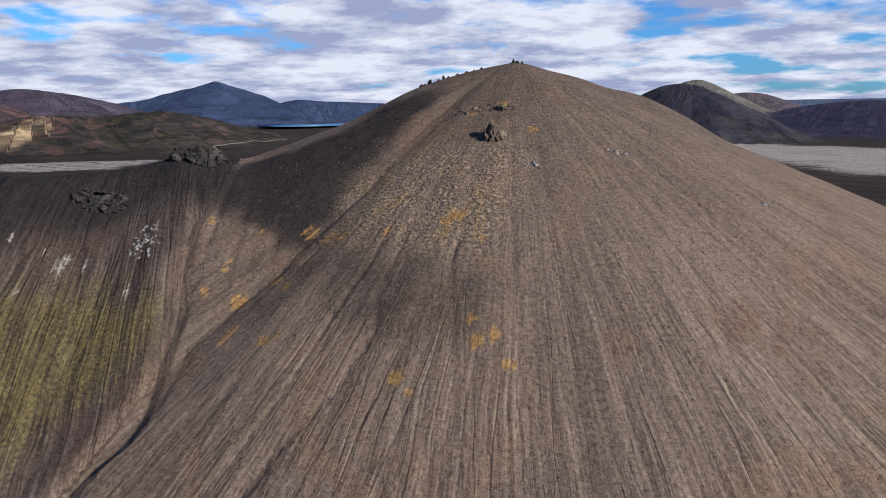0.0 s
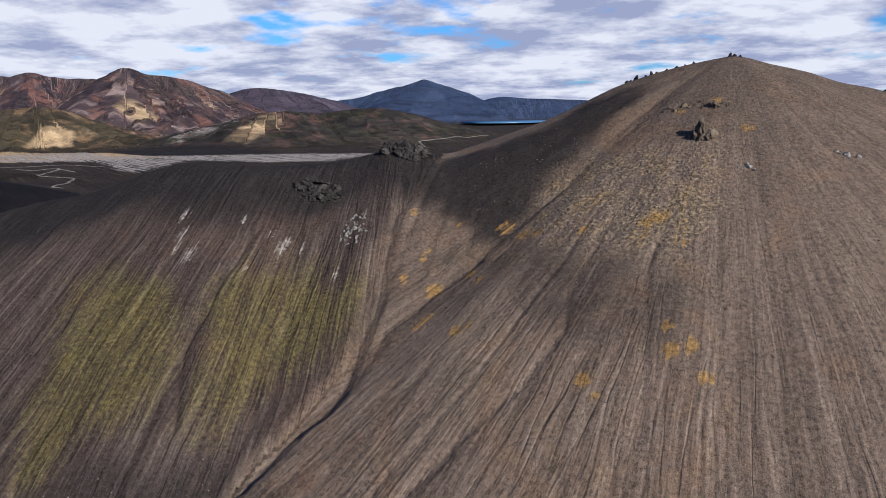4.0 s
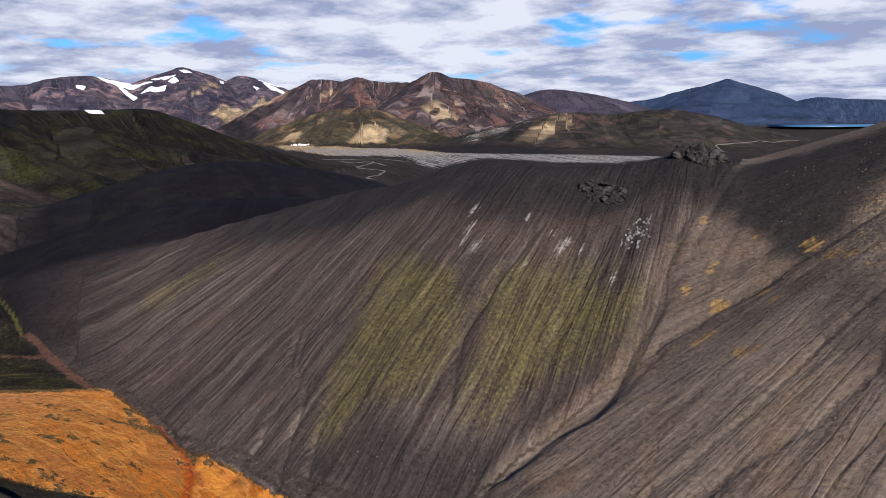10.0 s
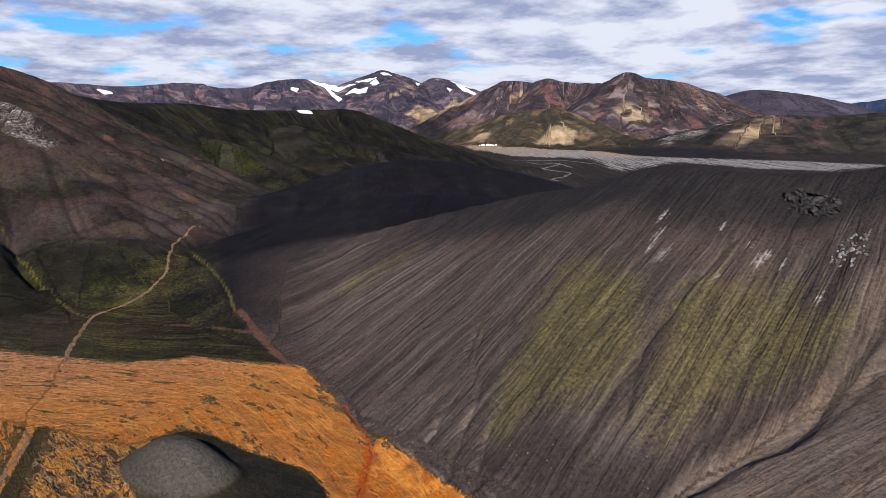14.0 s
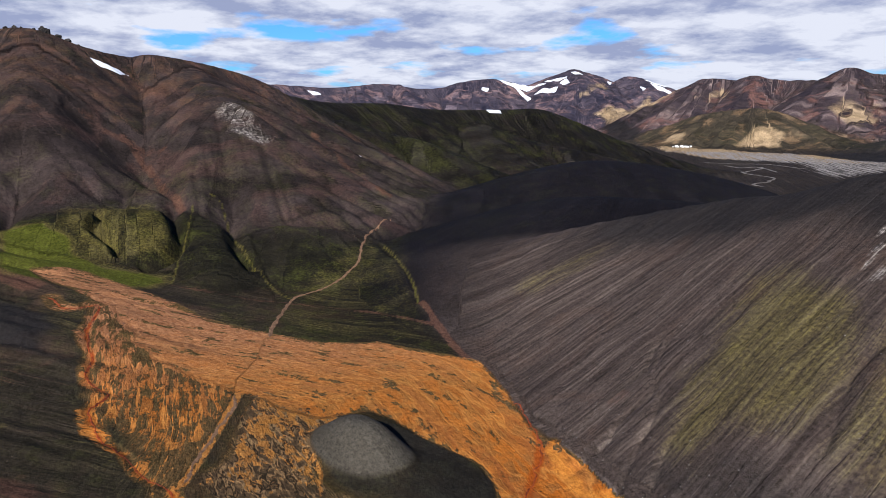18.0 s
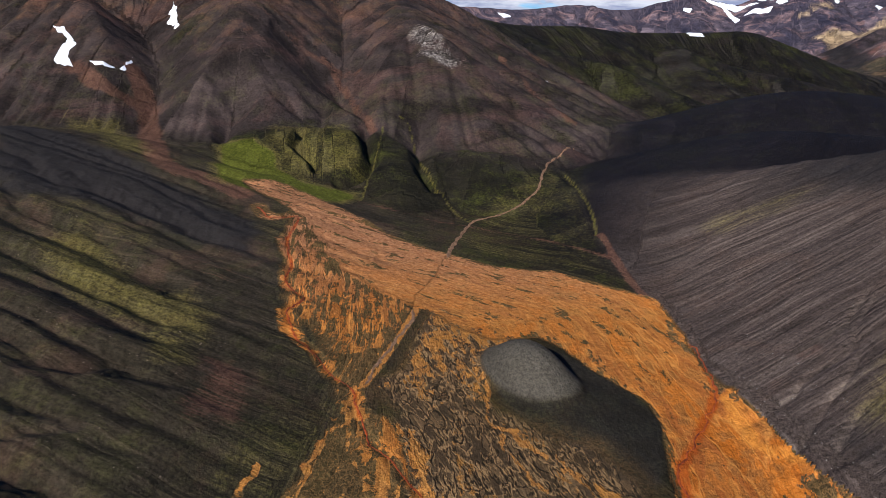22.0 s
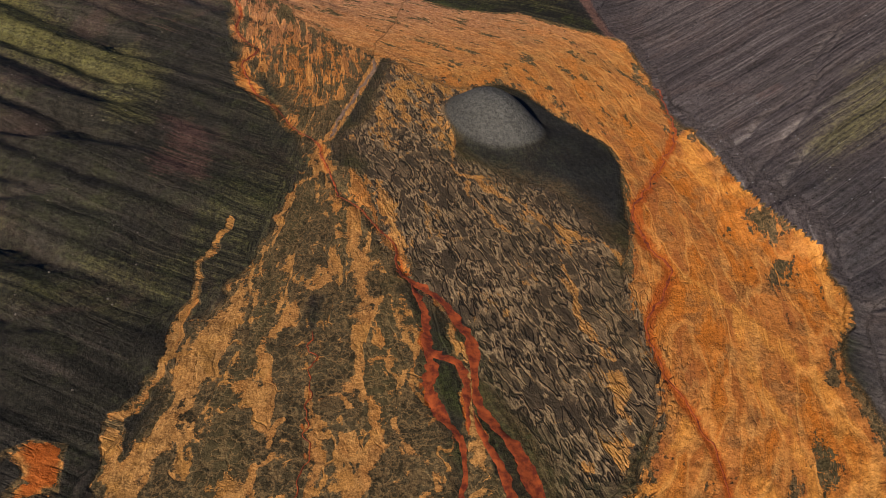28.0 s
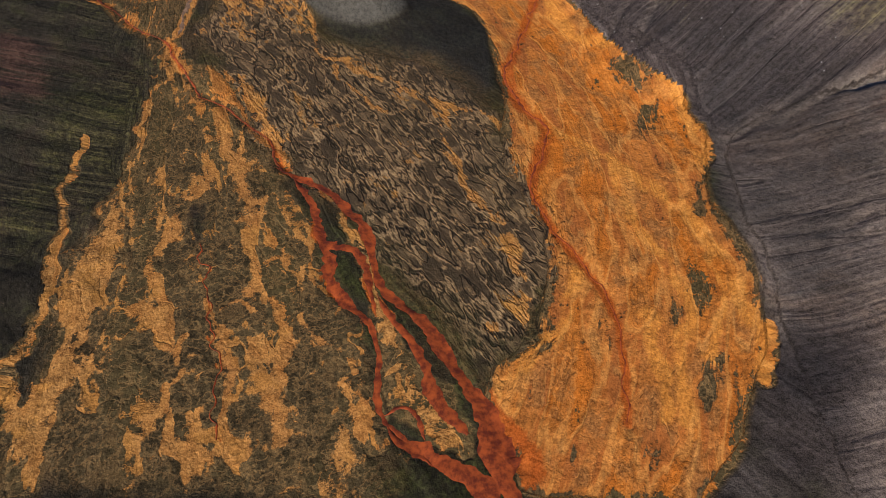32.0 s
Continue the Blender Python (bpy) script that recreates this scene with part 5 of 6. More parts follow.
# scree runs begin well below the summit; the crags above them are bare
TONES[..., 11] *= np.where(greg == REGIONS.index("summit"), 0.25 + 0.75 * smooth(70, 170, gv + 14 * fbm(gx / 40, gy / 40, 3, 431)), 1)
TONES[..., 11] *= 1 - 0.9 * area("tail", 3)
soil = (0.9 * area("scree_low", 6))[..., None]
TONES = TONES * (1 - soil) + 0.75 * PALETTE["ridge"] * soil
near_hills = np.isin(greg, [REGIONS.index("ridge"), REGIONS.index("summit"), REGIONS.index("dark_hill")])
on = {k: greg == i for i, k in enumerate(REGIONS)}
mound_up = smooth(0.5, 2.2, mound(gx, gy, True))


def strands(*names, wide=1.0, soft=0.5, rag=0.9):
    """A mask along measured bars and brooks, each with its own width."""
    out = np.zeros(gx.shape)
    for name in names:
        line = curve(STRANDS[name], 4)
        pad = 4 * wide * line[:, 2].max() + 3
        near = (gx > line[:, 0].min() - pad) & (gx < line[:, 0].max() + pad) & (gy > line[:, 1].min() - pad) & (gy < line[:, 1].max() + pad)
        x, y = gx[near], gy[near]
        d, _, w, _ = nearest(x + rag * fbm(x / 7, y / 7, 4, 301, 0.6), y + rag * fbm(x / 7, y / 7, 4, 307, 0.6), line)
        out[near] = np.maximum(out[near], 1 - smooth(1 - soft, 1 + soft, d / np.maximum(w * wide, 0.3)))
    return out


FAN_BARS = [k for k in STRANDS if k.startswith(("fan_", "pale_", "bar_"))]
bright = strands(*[k for k in STRANDS if k.startswith("bright_")], wide=1.2, soft=1.0, rag=2.6)
bare = np.maximum.reduce([area(k, 2.6) for k in AREAS if k.startswith("bare_")])
field_area, fan_area = np.maximum(area("field", 3.2), area("field_low", 3.2)), area("fan", 5)
bars = strands(*FAN_BARS, wide=1.15, soft=0.95, rag=2.6)
silt = np.maximum.reduce([0.9 * field_area, (0.27 + 0.26 * smooth(215, 270, -gx)) * fan_area, (0.14 + 0.42 * smooth(185, 235, -gx)) * area("ropy", 5), 0.7 * area("apron", 4), 0.76 * bars, 0.9 * band("track_b", 1.6), 0.85 * bright, 0.62 * strands("red_upper", wide=5, soft=1.0, rag=2.5)])
silt = silt * (1 - 0.55 * bare)
tail = area("tail", 3)
silt = silt * (1 - mound_up) * np.where(near_hills & (gsteep > 0.6), 0, 1) * (1 - 0.95 * tail * (1 - strands("pale_mound", "pale_fork")))
silt = silt * (1 - 0.25 * smooth(340, 420, -gx))
tan = np.clip(np.maximum.reduce([0.8 * fan_area * smooth(235, 205, -gx), strands("bar_pale", "pale_track", "pale_mound", "pale_left", "pale_hook", "pale_fork", "pale_inner", wide=1.4), 0.9 * band("track_b", 2), area("ropy", 5)]) * (1 - 0.8 * field_area), 0, 1)
tan = np.maximum(tan, 0.5 * field_area * smooth(150, 270, -gx))
pink = smooth(240, 350, -gx)
moss = np.maximum.reduce([0.72 * area("moss_a", 12), 0.72 * area("moss_b", 12), 0.7 * area("moss_c", 9), 1.25 * area("moss_f", 6), 0.8 * area("moss_d", 9), 0.4 * area("moss_e", 9), 0.75 * area("moss_g", 6), 0.8 * area("moss_h", 8), 0.3 * area("grass_flat", 12)])
for k in ("green_a", "green_b", "green_c"):
    moss = np.maximum(moss, 1.15 * band(k, 0.7))
moss = np.maximum(moss, on["slope"] * 0.36 * smooth(-1.6, -0.1, WEAR) * smooth(-0.1, 0.35, fbm(gx / 70, gy / 70, 2, 29)))
moss = moss * (1 - np.clip(silt, 0, 1))
# cloud shade along the ridge crest, painted as a band of black
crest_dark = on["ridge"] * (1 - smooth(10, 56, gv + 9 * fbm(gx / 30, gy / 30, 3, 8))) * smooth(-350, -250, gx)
# the shade outline adds painted shadow on the summit's west flank
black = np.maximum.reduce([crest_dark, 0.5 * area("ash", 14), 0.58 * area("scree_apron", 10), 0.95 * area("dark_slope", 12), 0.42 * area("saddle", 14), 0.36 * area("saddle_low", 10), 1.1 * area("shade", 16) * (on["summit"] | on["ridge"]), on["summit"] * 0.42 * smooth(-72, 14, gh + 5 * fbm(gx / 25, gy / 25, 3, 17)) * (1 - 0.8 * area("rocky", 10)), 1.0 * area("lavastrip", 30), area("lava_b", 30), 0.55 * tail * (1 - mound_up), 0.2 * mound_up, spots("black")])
pale = np.maximum.reduce([0.72 * spots("white", 2.2), 0.6 * area("cliff", 14), 0.95 * on["valley"] * area("plainpale", 40) * (1 - area("lavastrip", 20)), 0.75 * area("lava_grey", 30), 1.1 * on["valley"] * area("pumice", 90)])
ochre = np.maximum(0.95 * spots("ochre"), 0.22 * area("rocky", 8))
rust = np.maximum.reduce([0.6 * spots("rust"), 0.9 * band("scree_b", 4), 1.3 * band("scree_c", 9), 1.1 * band("scree_d", 8), 1.0 * band("scree_e", 4), 0.9 * band("scree_f", 5), 0.8 * area("rust_b", 6), 0.9 * band("rust_line", 1.6), 1.3 * band("rill_foot", 1.8), 0.55 * on["mountain"] * smooth(-45, 25, gh), 0.45 * area("rust_a", 8)])
rocky = area("rocky", 8)
ropy = area("ropy", 10) * (1 - mound_up)
iron = np.maximum.reduce([0.75 * strands("red_rim", wide=2.6, soft=0.8), 0.7 * strands("red_upper", "red_thread", wide=1.3, soft=0.8), strands("red_right", "red_left", "red_middle", "red_link", "red_delta", "red_mouth", wide=1.25), area("pool", 1.5)]) * (1 - mound_up) * (1 - 0.9 * strands("bar_pale", wide=0.9))
silt = np.maximum(silt, 0.9 * area("pool", 1.5))
gold = np.maximum.reduce([0.66 * area("yellow", 25), 0.6 * area("yellow_b", 25), 0.5 * area("tan_a", 40), 0.62 * area("tan_b", 40), 0.45 * area("tan_c", 30), 0.42 * area("face", 30), 0.38 * area("tan_d", 30), 0.42 * area("straw", 40), 0.3 * area("straw_b", 40), 0.9 * area("sand", 30)])
# the valley's own flow: the band and the wide fan follow the foot of the ridge, the rest spreads from the spring brook
far = np.hypot(gx, gy) > 650
main_area = area("field", 5)
floor = (on["valley"] | (main_area > 0.02)) & ~far
course = curve([(-480, -100, 0), (-405, -45, 0), (-335, 25, 0), (-275, 88, 0), (-215, 98, 0), (-140, 92, 0), (-75, 66, 0), (-30, 30, 0)], 8)
cd, crun, _, cside = nearest(gx[floor], gy[floor], course)
# the fan spreads from the ford, the wrinkled flow runs straight down the valley


def fan_flow(x, y):
    return 100 * (y - 5) / (np.maximum(x + 240, 0) * 0.9 + 60), x


fan_u, fan_v = fan_flow(gx[floor], gy[floor])
rope_u, rope_v = gy[floor] - 0.13 * gx[floor], gx[floor] + 0.13 * gy[floor]
main = (main_area[floor] > 0.3) | (gx[floor] < -258)
roped = area("ropy", 5)[floor] > 0.4
gu[floor], gv[floor] = np.where(main, cd * cside, np.where(roped, rope_u, fan_u)), np.where(main, crun, np.where(roped, rope_v, fan_v))
side_hill = on["slope"] & (area("fan", 9) < 0.25)
spread = on["slope"] & ~side_hill
gu[spread], gv[spread] = fan_flow(gx[spread], gy[spread])
gu[side_hill], gv[side_hill] = 0.88 * gx[side_hill] - 0.47 * gy[side_hill], 0.47 * gx[side_hill] + 0.88 * gy[side_hill]


def land_mesh(name, faces, material):
    used, inv = np.unique(faces, return_inverse=True)
    m = bpy.data.meshes.new(name)
    m.vertices.add(len(used))
    m.vertices.foreach_set("co", CO[used].ravel())
    m.loops.add(faces.size)
    m.loops.foreach_set("vertex_index", inv.ravel().astype(np.int32))
    m.polygons.add(len(faces))
    m.polygons.foreach_set("loop_start", np.arange(0, faces.size, 4, dtype=np.int32))
    m.update(calc_edges=True)
    m.shade_smooth()
    for key, kind, data in (("cover", "FLOAT_COLOR", COVER), ("stain", "FLOAT_COLOR", STAIN), ("flow", "FLOAT_VECTOR", FLOW), ("wash", "FLOAT_COLOR", WASH), ("tint", "FLOAT_COLOR", TINT), ("tone_a", "FLOAT_COLOR", TONES[:, :4]),
                            ("tone_b", "FLOAT_COLOR", TONES[:, 4:8]), ("tone_c", "FLOAT_COLOR", TONES[:, 8:12]), ("tone_d", "FLOAT_COLOR", TONES[:, 12:])):
        m.attributes.new(key, kind, "POINT").data.foreach_set("color" if kind == "FLOAT_COLOR" else "vector", data[used].ravel())
    m.normals_split_custom_set_from_vertices(NORMAL[used])
    m.materials.append(material)
    return new(name, m)


def flat(*layers):
    return np.stack(layers, -1).reshape(-1, len(layers)).astype(np.float32)


TONES = (TONES * (1 - mound_up[..., None]) + PALETTE["mound"] * mound_up[..., None]).reshape(-1, 16)
WASH = flat(ropy, DRAIN, iron, np.exp(WEAR / np.clip(REACH / 300, 1, 12)[:, None]))
TINT = flat(tan, bright, pink, bare)
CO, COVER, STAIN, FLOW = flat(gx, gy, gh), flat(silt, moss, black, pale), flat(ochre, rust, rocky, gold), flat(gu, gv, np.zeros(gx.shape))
dr = np.gradient(np.stack([gx, gy, gh], -1), axis=0)
db = (np.roll(np.stack([gx, gy, gh], -1), -1, 1) - np.roll(np.stack([gx, gy, gh], -1), 1, 1))
NORMAL = np.cross(dr, db)
NORMAL *= np.sign(NORMAL[..., 2:3] + 1e-12)
NORMAL = (NORMAL / (np.linalg.norm(NORMAL, axis=-1, keepdims=True) + 1e-12)).reshape(-1, 3).astype(np.float32)
index = np.arange(NR * NB).reshape(NR, NB)
after = np.roll(index, -1, axis=1)
quads = np.stack([index[1:], after[1:], after[:-1], index[:-1]], -1).reshape(-1, 4)
quad_region = greg[:-1].ravel()
quad_far = far[:-1].ravel()
ABOUT = {
    "ridge": ("hill", "steep scree ridge with olive moss, cloud shade painted along its crest", "hill"),
    "summit": ("hill", "brown rilled volcanic summit with ochre stains above the valley", "hill"),
    "slope": ("hillside", "dark mossy hillside beside the orange silt fan", "hillside"),
    "mountain": ("mountain", "reddish brown scree mountain with gullies and green foot", "mountain"),
    "bench": ("hill", "low moss-green benches cut by dark gullies", "hill"),
    "green_ridge": ("hill", "green mossy ridges stepping down to the plain, darkened by painted cloud shade", "hill"),
    "dark_hill": ("hill", "smooth rounded hills of black volcanic sand, deepened by painted cloud shade", "hill"),
    "spur": ("hill", "flat-topped spur with yellow bare flanks beside the plain", "hill"),
    "brown_mountain": ("mountain", "orange and brown rhyolite mountain across the plain", "mountain"),
    "snow_mountain": ("mountain", "far rhyolite mountains streaked with old snow", "mountain"),
    "long_hill": ("hill", "long low olive hill with eroded rusty flanks", "hill"),
    "plateau_mountain": ("mountain", "flat-topped grey mountain far beyond the plain", "mountain"),
    "blue_mountain": ("mountain", "distant mountain with a jagged summit, blue haze painted into its colour", "mountain"),
    "dark_cone": ("hill", "dark rugged hill beside the pale lava field", "hill"),
    "far_cone": ("hill", "pale brown cone behind the dark hill", "hill"),
    "red_hill": ("hill", "rounded reddish grey hill in the distance", "hill"),
    "east_hill": ("hill", "long dark purple hill across the lava field", "hill"),
    "rim": ("mountain", "low mountains along the far horizon, painted blue for haze", "mountain"),
}
for i, key in enumerate(REGIONS):
    pick = quad_region == i
    if key == "valley":
        tagged(land_mesh("ground", quads[pick & ~quad_far], land_for("valley")), "dark valley floor with orange iron silt fans", "ground", kind="structure")
        tagged(land_mesh("ground_plain", quads[pick & quad_far], land_for("plain")), "grey-brown braided river plain", "ground", kind="structure")
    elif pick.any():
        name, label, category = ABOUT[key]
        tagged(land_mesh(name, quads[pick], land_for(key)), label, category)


# ---- snow, streams, tracks: sheets that lie on the land ----
def sheet_object(name, verts, faces, material):
    m = bpy.data.meshes.new(name)
    m.from_pydata(verts, [], faces)
    m.shade_smooth()
    m.materials.append(material)
    return new(name, m)


def drape(name, pts, step, lift, material, wobble=0.25):
    """A patch of even thickness with a ragged edge that thins out onto the ground."""
    p = np.array(pts, float)
    lo, hi = p.min(0) - 2 * step, p.max(0) + 2 * step
    xs, ys = np.arange(lo[0], hi[0], step), np.arange(lo[1], hi[1], step)
    x, y = np.meshgrid(xs, ys)
    size = max(hi - lo)
    d = inside(x, y, pts) + wobble * size * 0.25 * fbm(x / (size * 0.16), y / (size * 0.16), 4, 41)
    z = ground_z(x, y) + lift * np.clip(d / (1.5 * step), -0.5, 1)
    keep = d > -step
    ids = -np.ones(x.shape, int)
    ids[keep] = np.arange(keep.sum())
    f = [(ids[j, i], ids[j, i + 1], ids[j + 1, i + 1], ids[j + 1, i]) for j in range(len(ys) - 1) for i in range(len(xs) - 1)
         if keep[j, i] and keep[j, i + 1] and keep[j + 1, i + 1] and keep[j + 1, i]]
    return sheet_object(name, np.stack([x[keep], y[keep], z[keep]], -1).tolist(), f, material)


def ribbon(name, pts, half, lift, material, step=2.0, wander=0.0, ends=True, seed=61):
    """A band along a line, lying on the land, with uneven edges."""
    each = list(half) if isinstance(half, list) else [half] * len(pts)
    half = sum(each) / len(each)
    c = curve([(*p, w) for p, w in zip(pts, each)], 12)
    c, w = c[:, :2], c[:, 2]
    run = np.concatenate([[0], np.cumsum(np.hypot(*np.diff(c, axis=0).T))])
    s = np.arange(0, run[-1], step)
    c, width = np.stack([np.interp(s, run, c[:, 0]), np.interp(s, run, c[:, 1])], -1), np.interp(s, run, w)
    t = np.gradient(c, axis=0)
    t /= np.linalg.norm(t, axis=1)[:, None] + 1e-9
    nrm = np.stack([-t[:, 1], t[:, 0]], -1)
    c = c + nrm * (wander * (vnoise(s / (16 * half), s * 0 + 3.3, seed) + 0.35 * vnoise(s / (7 * half), s * 0 + 7.7, seed + 1)))[:, None]
    wide = width * (1 + 0.5 * fbm(s / (6 * half), s * 0, 3, 63))
    if ends:
        wide = wide * np.clip(np.minimum(s, run[-1] - s) / (4 * half), 0.15, 1)
    cross = np.array([-1, -0.6, 0, 0.6, 1])
    up = np.array([-0.3, 0.8, 1, 0.8, -0.3])
    rag = np.stack([0.85 * fbm(s / (1.6 * half), s * 0 + 11.0 * k, 3, 64 + k) for k in range(2)], -1)
    edge = np.where(cross[None] < 0, rag[:, :1], rag[:, 1:]) * np.abs(cross)[None]
    v = c[:, None] + nrm[:, None] * ((cross[None] * (1 + edge)) * wide[:, None])[..., None]
    z = ground_z(v[..., 0], v[..., 1]) + lift * up[None]
    n, k = len(s), len(cross)
    f = [(i * k + j, i * k + j + 1, (i + 1) * k + j + 1, (i + 1) * k + j) for i in range(n - 1) for j in range(k - 1)]
    return sheet_object(name, np.concatenate([v, z[..., None]], -1).reshape(-1, 3).tolist(), f, material)


for key, pts in SNOW.items():
    reach = math.hypot(*pts[0])
    tagged(drape("snow_patch", pts, max(0.7, reach / 700), max(0.5, reach / 1500), SNOW_MAT, 0.2), "patch of old white snow lying in a hollow of the scree", "snow", "snow patches on the mountains")
for key in ("red_upper", "red_right", "red_left", "red_middle", "red_link", "red_loop", "red_delta", "red_mouth", "red_thread", "red_rim"):
    wet = {"red_rim": 0.36, "red_upper": 0.6, "red_thread": 0.6}.get(key, 0.95)
    tagged(ribbon("stream", [p[:2] for p in STRANDS[key]], [wet * p[2] for p in STRANDS[key]], 0.1, RED_WATER, 0.35, 0.8), "shallow rust-red iron stream winding over orange silt", "stream", "iron streams", "structure")
tagged(ribbon("dirt_track", LINES["track_a"], 0.9, 0.08, TRACK_DIRT, 0.8, 0.6), "bare brown vehicle track over the dark valley floor", "track", kind="structure")
tagged(ribbon("dirt_track", LINES["track_b"], 0.6, 0.08, TRACK_DIRT, 0.6, 1.2), "pale wheel track crossing the orange silt", "track", kind="structure")
tagged(ribbon("gravel_road", LINES["road_far"], 2.5, 0.8, ROAD_GRAVEL, 10, 2), "pale gravel road along the foot of the long hill", "road", kind="structure")
for key in ("channel_a", "channel_b", "channel_c"):
    tagged(ribbon("dry_channel", LINES[key], 3.0, 0.5, PALE_GRAVEL, 6, 5), "pale winding gravel channel on the river plain", "channel", "channels on the plain", "structure")
lake = [at(14.5, 3900, -1.15), at(13, 4100, -1.0), at(9, 4150, -1.0), at(7.5, 4050, -1.1), at(9.5, 3800, -1.25), at(13, 3750, -1.25)]


def lake_object():
    p = curve([q[:2] + (0,) for q in lake + lake[:1]], 8)[:-1, :2]
    level = float(ground_z(p[:, 0], p[:, 1]).max()) + 1.0
    verts = [(*q, level) for q in p] + [(*q, level - 8) for q in p]
    n = len(p)
    faces = [tuple(range(n))] + [(i, i + n, (i + 1) % n + n, (i + 1) % n) for i in range(n)]
    return sheet_object("lake", verts, faces, LAKE_WATER)


tagged(lake_object(), "narrow blue lake below the distant mountain", "lake", kind="structure")


# ---- rocks ----
def rock_mesh(name, seed, tall=1.0, material=None, cuts=9, level=3):
    """A broken block: a ball cut by random planes, then roughened."""
    rng = random.Random(seed)
    bm = bmesh.new()
    bmesh.ops.create_icosphere(bm, subdivisions=level, radius=1.0)
    planes = []
    for _ in range(cuts):
        v = Vector((rng.uniform(-1, 1), rng.uniform(-1, 1), rng.uniform(-0.6, 1))).normalized()
        planes.append((v, rng.uniform(0.45, 0.8)))
    off = Vector((seed * 3.1, seed * 1.7, 0))
    for v in bm.verts:
        for nrm, d in planes:
            over = v.co.dot(nrm) - d
            if over > 0:
                v.co -= nrm * over * 0.9
        k = 1 + 0.26 * noise.noise(v.co * 1.8 + off) + 0.2 * noise.noise(v.co * 4.5 + off) + 0.12 * noise.noise(v.co * 9 + off)
        v.co *= k
        v.co.z *= tall
    m = bpy.data.meshes.new(name)
    bm.to_mesh(m)
    bm.free()
    m.materials.append(material)
    return m


ROCKS = {}
for kind, mat in (("brown", ROCK_BROWN), ("black", ROCK_BLACK), ("grey", ROCK_GREY)):
    ROCKS[kind] = [rock_mesh("rock", 11 + i, (0.8, 1.1, 1.5, 0.9)[i], mat) for i in range(4)]


def place(parent, mesh, x, y, size, rng, stretch=1.0, sink=0.3, tilt=25):
    z = float(ground_z(x, y))
    ob = new("rock", mesh)
    ob.parent = parent
    ob.matrix_basis = Matrix.LocRotScale(Vector((x, y, z + size * stretch * (0.45 - sink))) - parent.location,
                                         Euler((radians(rng.uniform(-tilt, tilt)), radians(rng.uniform(-tilt, tilt)), rng.uniform(0, 6.28))),
                                         (size * rng.uniform(0.8, 1.2), size * rng.uniform(0.8, 1.2), size * stretch))
    return ob


def outcrop(name, label, kind, x, y, spread, count, size, seed, group="", tall=1.0, spire=0):
    """A crag of many broken blocks; the first is the largest."""
    rng = random.Random(seed)
    top = new(name)
    top.location = (x, y, float(ground_z(x, y)))
    tagged(top, label, "rock", group)
    for i in range(count):
        a, d = rng.uniform(0, 6.28), spread[0] * math.sqrt(rng.random())
        px, py = x + d * math.cos(a), y + d * math.sin(a) * spread[1] / spread[0]
        s = size * (1.0 if i == 0 else rng.uniform(0.25, 0.75))
        if i == 0:
            px, py = x, y
        place(top, rng.choice(ROCKS[kind]), px, py, s, rng, tall * (spire if i < 2 and spire else 1.0))
    return top


outcrop("rock_pinnacle", "jagged brown tuff pinnacle standing out of the scree slope", "brown", 18, 243, (3.0, 2.0), 34, 2.6, 1, "", 1.4, 1.9)
outcrop("rock_outcrop", "low row of brown rocks near the summit", "brown", 12, 262, (7, 1.6), 14, 1.4, 2, "outcrops on the summit")
outcrop("rock_outcrop", "low row of brown rocks near the summit", "brown", 22, 259, (5, 1.4), 10, 1.5, 3, "outcrops on the summit")
outcrop("rock_outcrop", "small grey rocks on the rilled slope", "grey", 30, 227, (3.5, 1.5), 8, 0.9, 4, "outcrops on the summit")
outcrop("rock_outcrop", "pale boulder with fragments on the slope", "grey", 58, 236, (4, 1.5), 8, 1.3, 5, "outcrops on the summit")
outcrop("rock_outcrop", "small pale rocks low on the slope", "grey", 102, 221, (2.5, 1.2), 6, 0.9, 6, "outcrops on the summit")
outcrop("rock_crag", "black lava crag crowning the ridge", "black", -93, 267, (10, 5), 44, 5.4, 7, "crags on the ridge", 0.8)
outcrop("rock_crag", "black lava rubble below the ridge crest", "black", -118, 240, (9, 5), 60, 3.4, 8, "crags on the ridge", 0.55)
outcrop("rock_crag", "grey weathered rocks on the upper moss slope", "grey", -96, 223, (5, 7), 60, 0.9, 9, "crags on the ridge", 0.9)


def crest_spires():
    """A row of small dark pinnacles along the skyline left of the summit."""
    rng = random.Random(21)
    top = new("rock_row")
    top.location = (0, 294, float(ground_z(0, 294)))
    tagged(top, "row of small dark rock teeth on the summit skyline", "rock")
    for bearing, size in ((1.6, 0.9), (1.3, 0.7), (0.9, 1.0), (0.2, 0.7), (-0.2, 0.9), (-0.6, 0.6), (-1.3, 0.6), (-2.0, 0.7), (-2.6, 0.5), (-3.2, 0.8), (-5.7, 0.9), (-6.0, 1.0), (-6.4, 0.7)):
        b = math.radians(bearing)
        best = max(range(240, 340), key=lambda r: float(ground_z(-r * math.sin(b), r * math.cos(b))) / r)
        place(top, rng.choice(ROCKS["black"]), -best * math.sin(b), best * math.cos(b), size, rng, 1.2, 0.35, 12)


crest_spires()


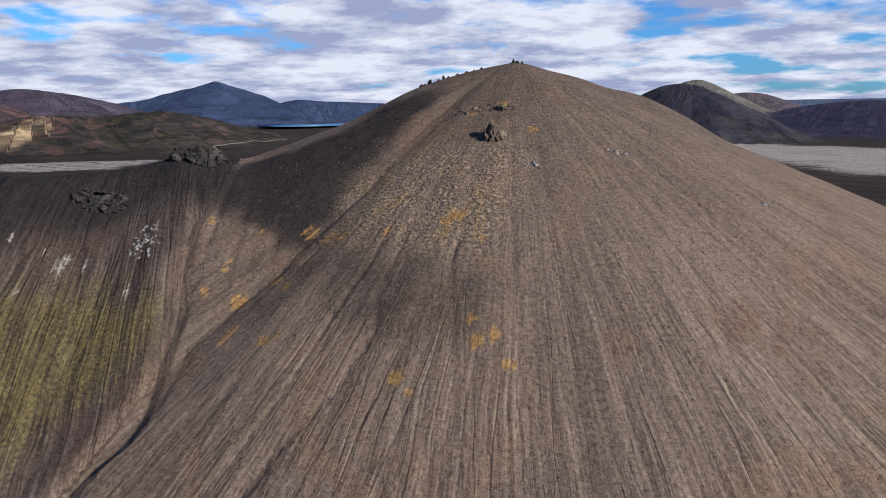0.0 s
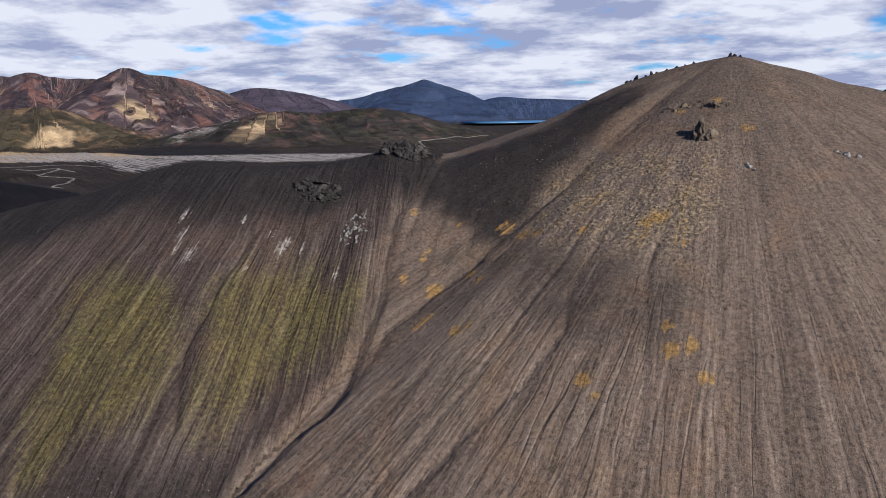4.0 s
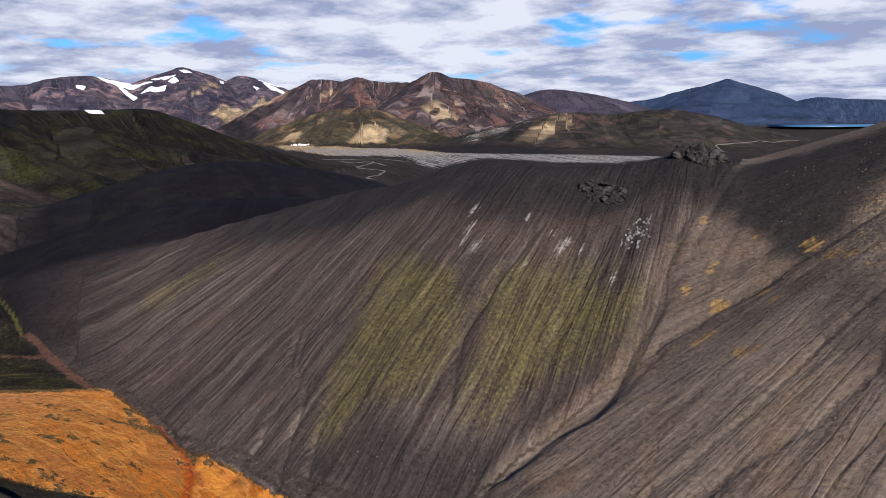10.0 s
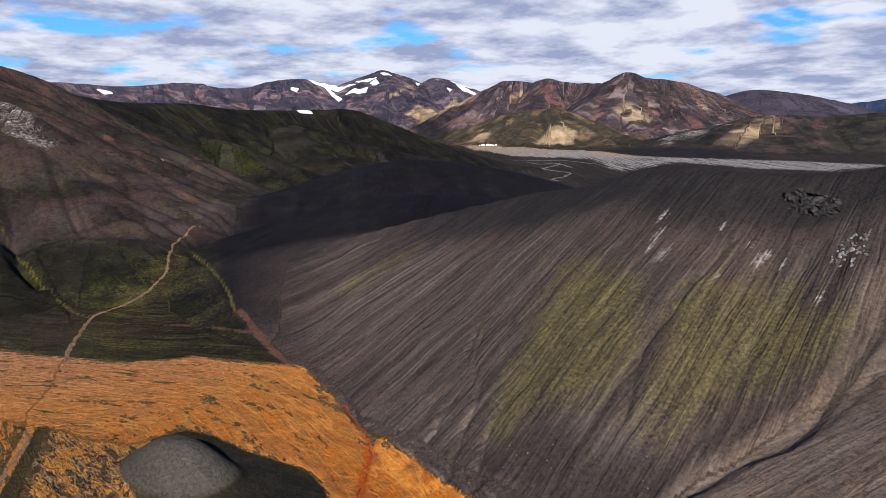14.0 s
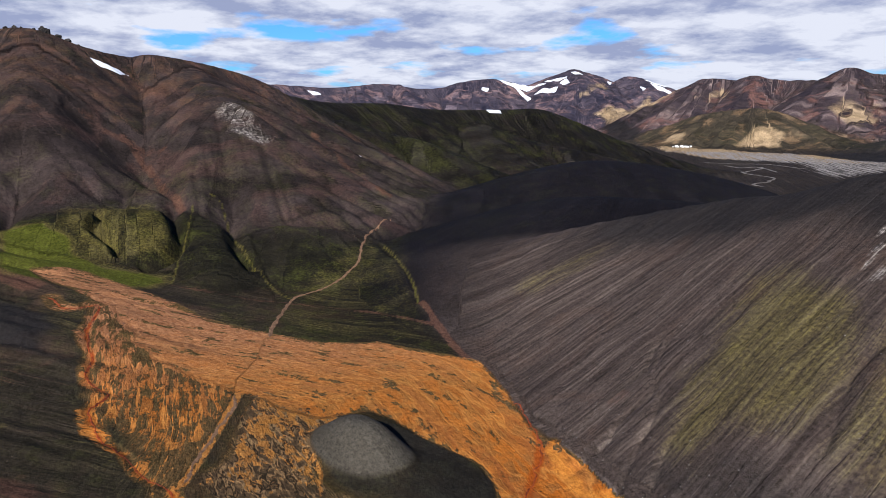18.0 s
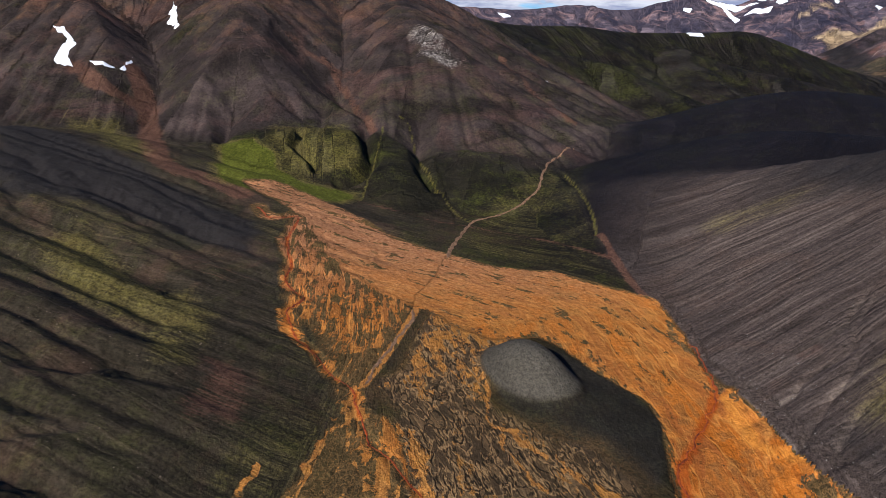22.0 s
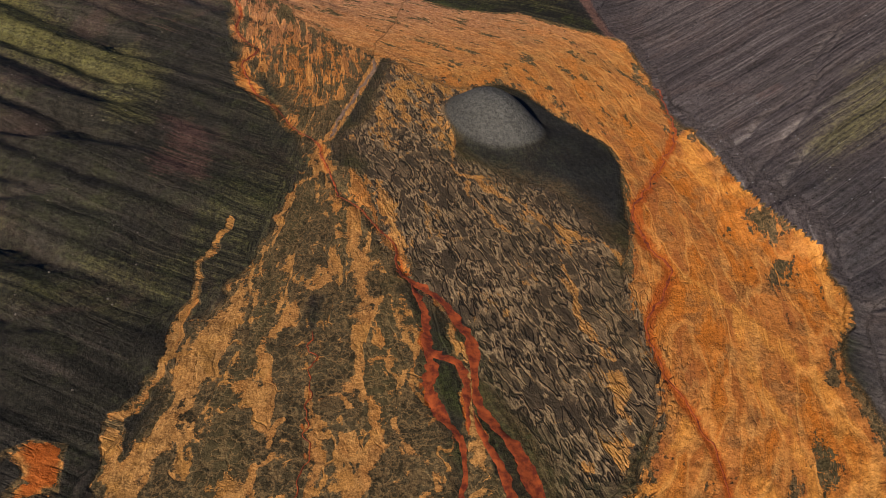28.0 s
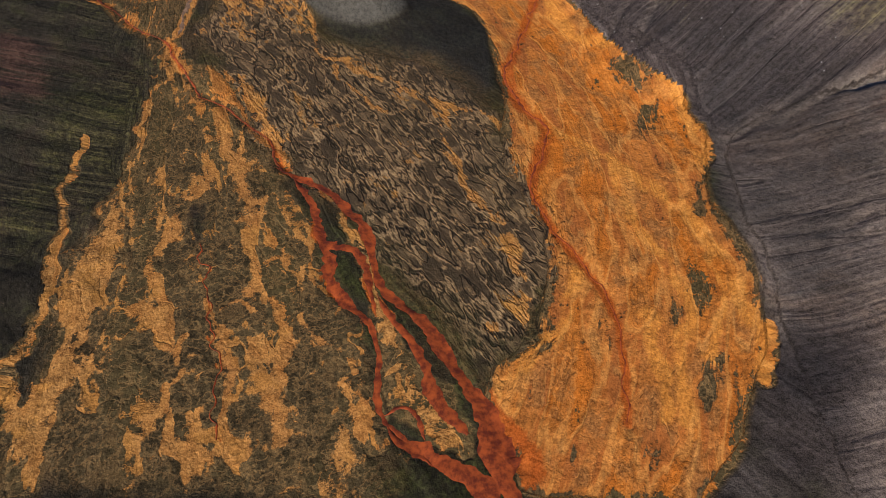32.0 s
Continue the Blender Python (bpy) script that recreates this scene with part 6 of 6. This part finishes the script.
def skyline_rocks():
    rng = random.Random(22)
    top = new("rock_row")
    top.location = (-790, -120, float(ground_z(-790, -120)))
    tagged(top, "dark rock knobs along the brown mountain's crest", "rock")
    for i in range(16):
        b = math.radians(104 - i * 0.55 + rng.uniform(-0.2, 0.2))
        best = max(range(650, 930, 3), key=lambda r: float(ground_z(-r * math.sin(b), r * math.cos(b))) / r)
        place(top, rng.choice(ROCKS["black"]), -best * math.sin(b), best * math.cos(b), rng.uniform(1.5, 4.0), rng, 0.9, 0.3)


skyline_rocks()


def scatter(name, label, material, boxes, count, size, seed):
    """Loose stones, too many to count, as one mesh."""
    rng = np.random.default_rng(seed)
    base = rock_mesh("stone", seed, 0.8, material, 5, 1)
    v0 = np.array([v.co[:] for v in base.vertices])
    f0 = np.array([p.vertices[:] for p in base.polygons])
    bpy.data.meshes.remove(base)
    verts, faces = [], []
    for k in range(count):
        x0, y0, x1, y1 = boxes[k % len(boxes)]
        x, y = rng.uniform(x0, x1), rng.uniform(y0, y1)
        s = size * rng.uniform(0.4, 1.0) ** 2 + 0.12
        a = rng.uniform(0, 6.28)
        turn = np.array([[math.cos(a), -math.sin(a), 0], [math.sin(a), math.cos(a), 0], [0, 0, 1]])
        faces.append(f0 + sum(len(q) for q in verts))
        verts.append((v0 * s) @ turn.T + (x, y, float(ground_z(x, y)) + 0.25 * s))
    return tagged(sheet_object(name, np.concatenate(verts).tolist(), np.concatenate(faces).tolist(), material), label, "stones", kind="stuff")


def camp_hut(length, width, height, roof):
    """A small pale hut with a dark roof."""
    top = new("camp_hut")

    def part(name, bm, material):
        m = bpy.data.meshes.new(name)
        bm.to_mesh(m)
        bm.free()
        m.materials.append(material)
        ob = new(name, m)
        ob.parent = top
        return ob

    bm = bmesh.new()
    bmesh.ops.create_cube(bm, size=1)
    bmesh.ops.scale(bm, vec=(length, width, height), verts=bm.verts)
    bmesh.ops.translate(bm, vec=(0, 0, height / 2 - 0.2), verts=bm.verts)
    part("wall", bm, HUT_WALL)
    bm = bmesh.new()
    a, b, rise = length / 2 + 0.3, width / 2 + 0.3, 0.35 * width
    v = [bm.verts.new(p) for p in ((-a, -b, 0), (a, -b, 0), (a, b, 0), (-a, b, 0), (-a, 0, rise), (a, 0, rise))]
    for f in ((0, 1, 5, 4), (2, 3, 4, 5), (0, 4, 3), (1, 2, 5), (3, 2, 1, 0)):
        bm.faces.new([v[k] for k in f])
    bmesh.ops.translate(bm, vec=(0, 0, height - 0.2), verts=bm.verts)
    part("roof", bm, roof)
    return top


def camp():
    rng = random.Random(33)
    first = camp_hut(6.5, 4.5, 3.0, HUT_WALL)
    for k in range(12):
        hut = first if k == 0 else copy_thing(first, Matrix())
        f = k / 11
        x, y = -1812 + 45 * f + rng.uniform(-4, 4), 1466 + 32 * f + rng.uniform(-9, 3)
        hut.matrix_world = Matrix.LocRotScale(Vector((x, y, float(ground_z(x, y)))), Euler((0, 0, rng.uniform(0, 3.1))), (rng.uniform(0.6, 1.3),) * 3)
        tagged(hut, "small white camp hut at the edge of the river plain", "hut", "huts of the far camp")


HUT_WALL = dirt_material("white_paint", (0.62, 0.62, 0.6), (0.78, 0.78, 0.76), 0.3)
camp()
scatter("loose_stones", "loose brown stones scattered over the dark hillside", ROCK_BROWN, [(-230, -160, -100, -50), (-330, -150, -200, -60)], 260, 0.26, 5)
scatter("loose_stones", "loose pale stones at the foot of the ridge", ROCK_GREY, [(-260, 112, -120, 135), (-240, 120, -100, 190)], 160, 0.16, 6)
scatter("loose_stones", "loose brown stones on the summit slopes", ROCK_BROWN, [(-40, 150, 90, 270), (-60, 190, 40, 260)], 700, 0.3, 7)
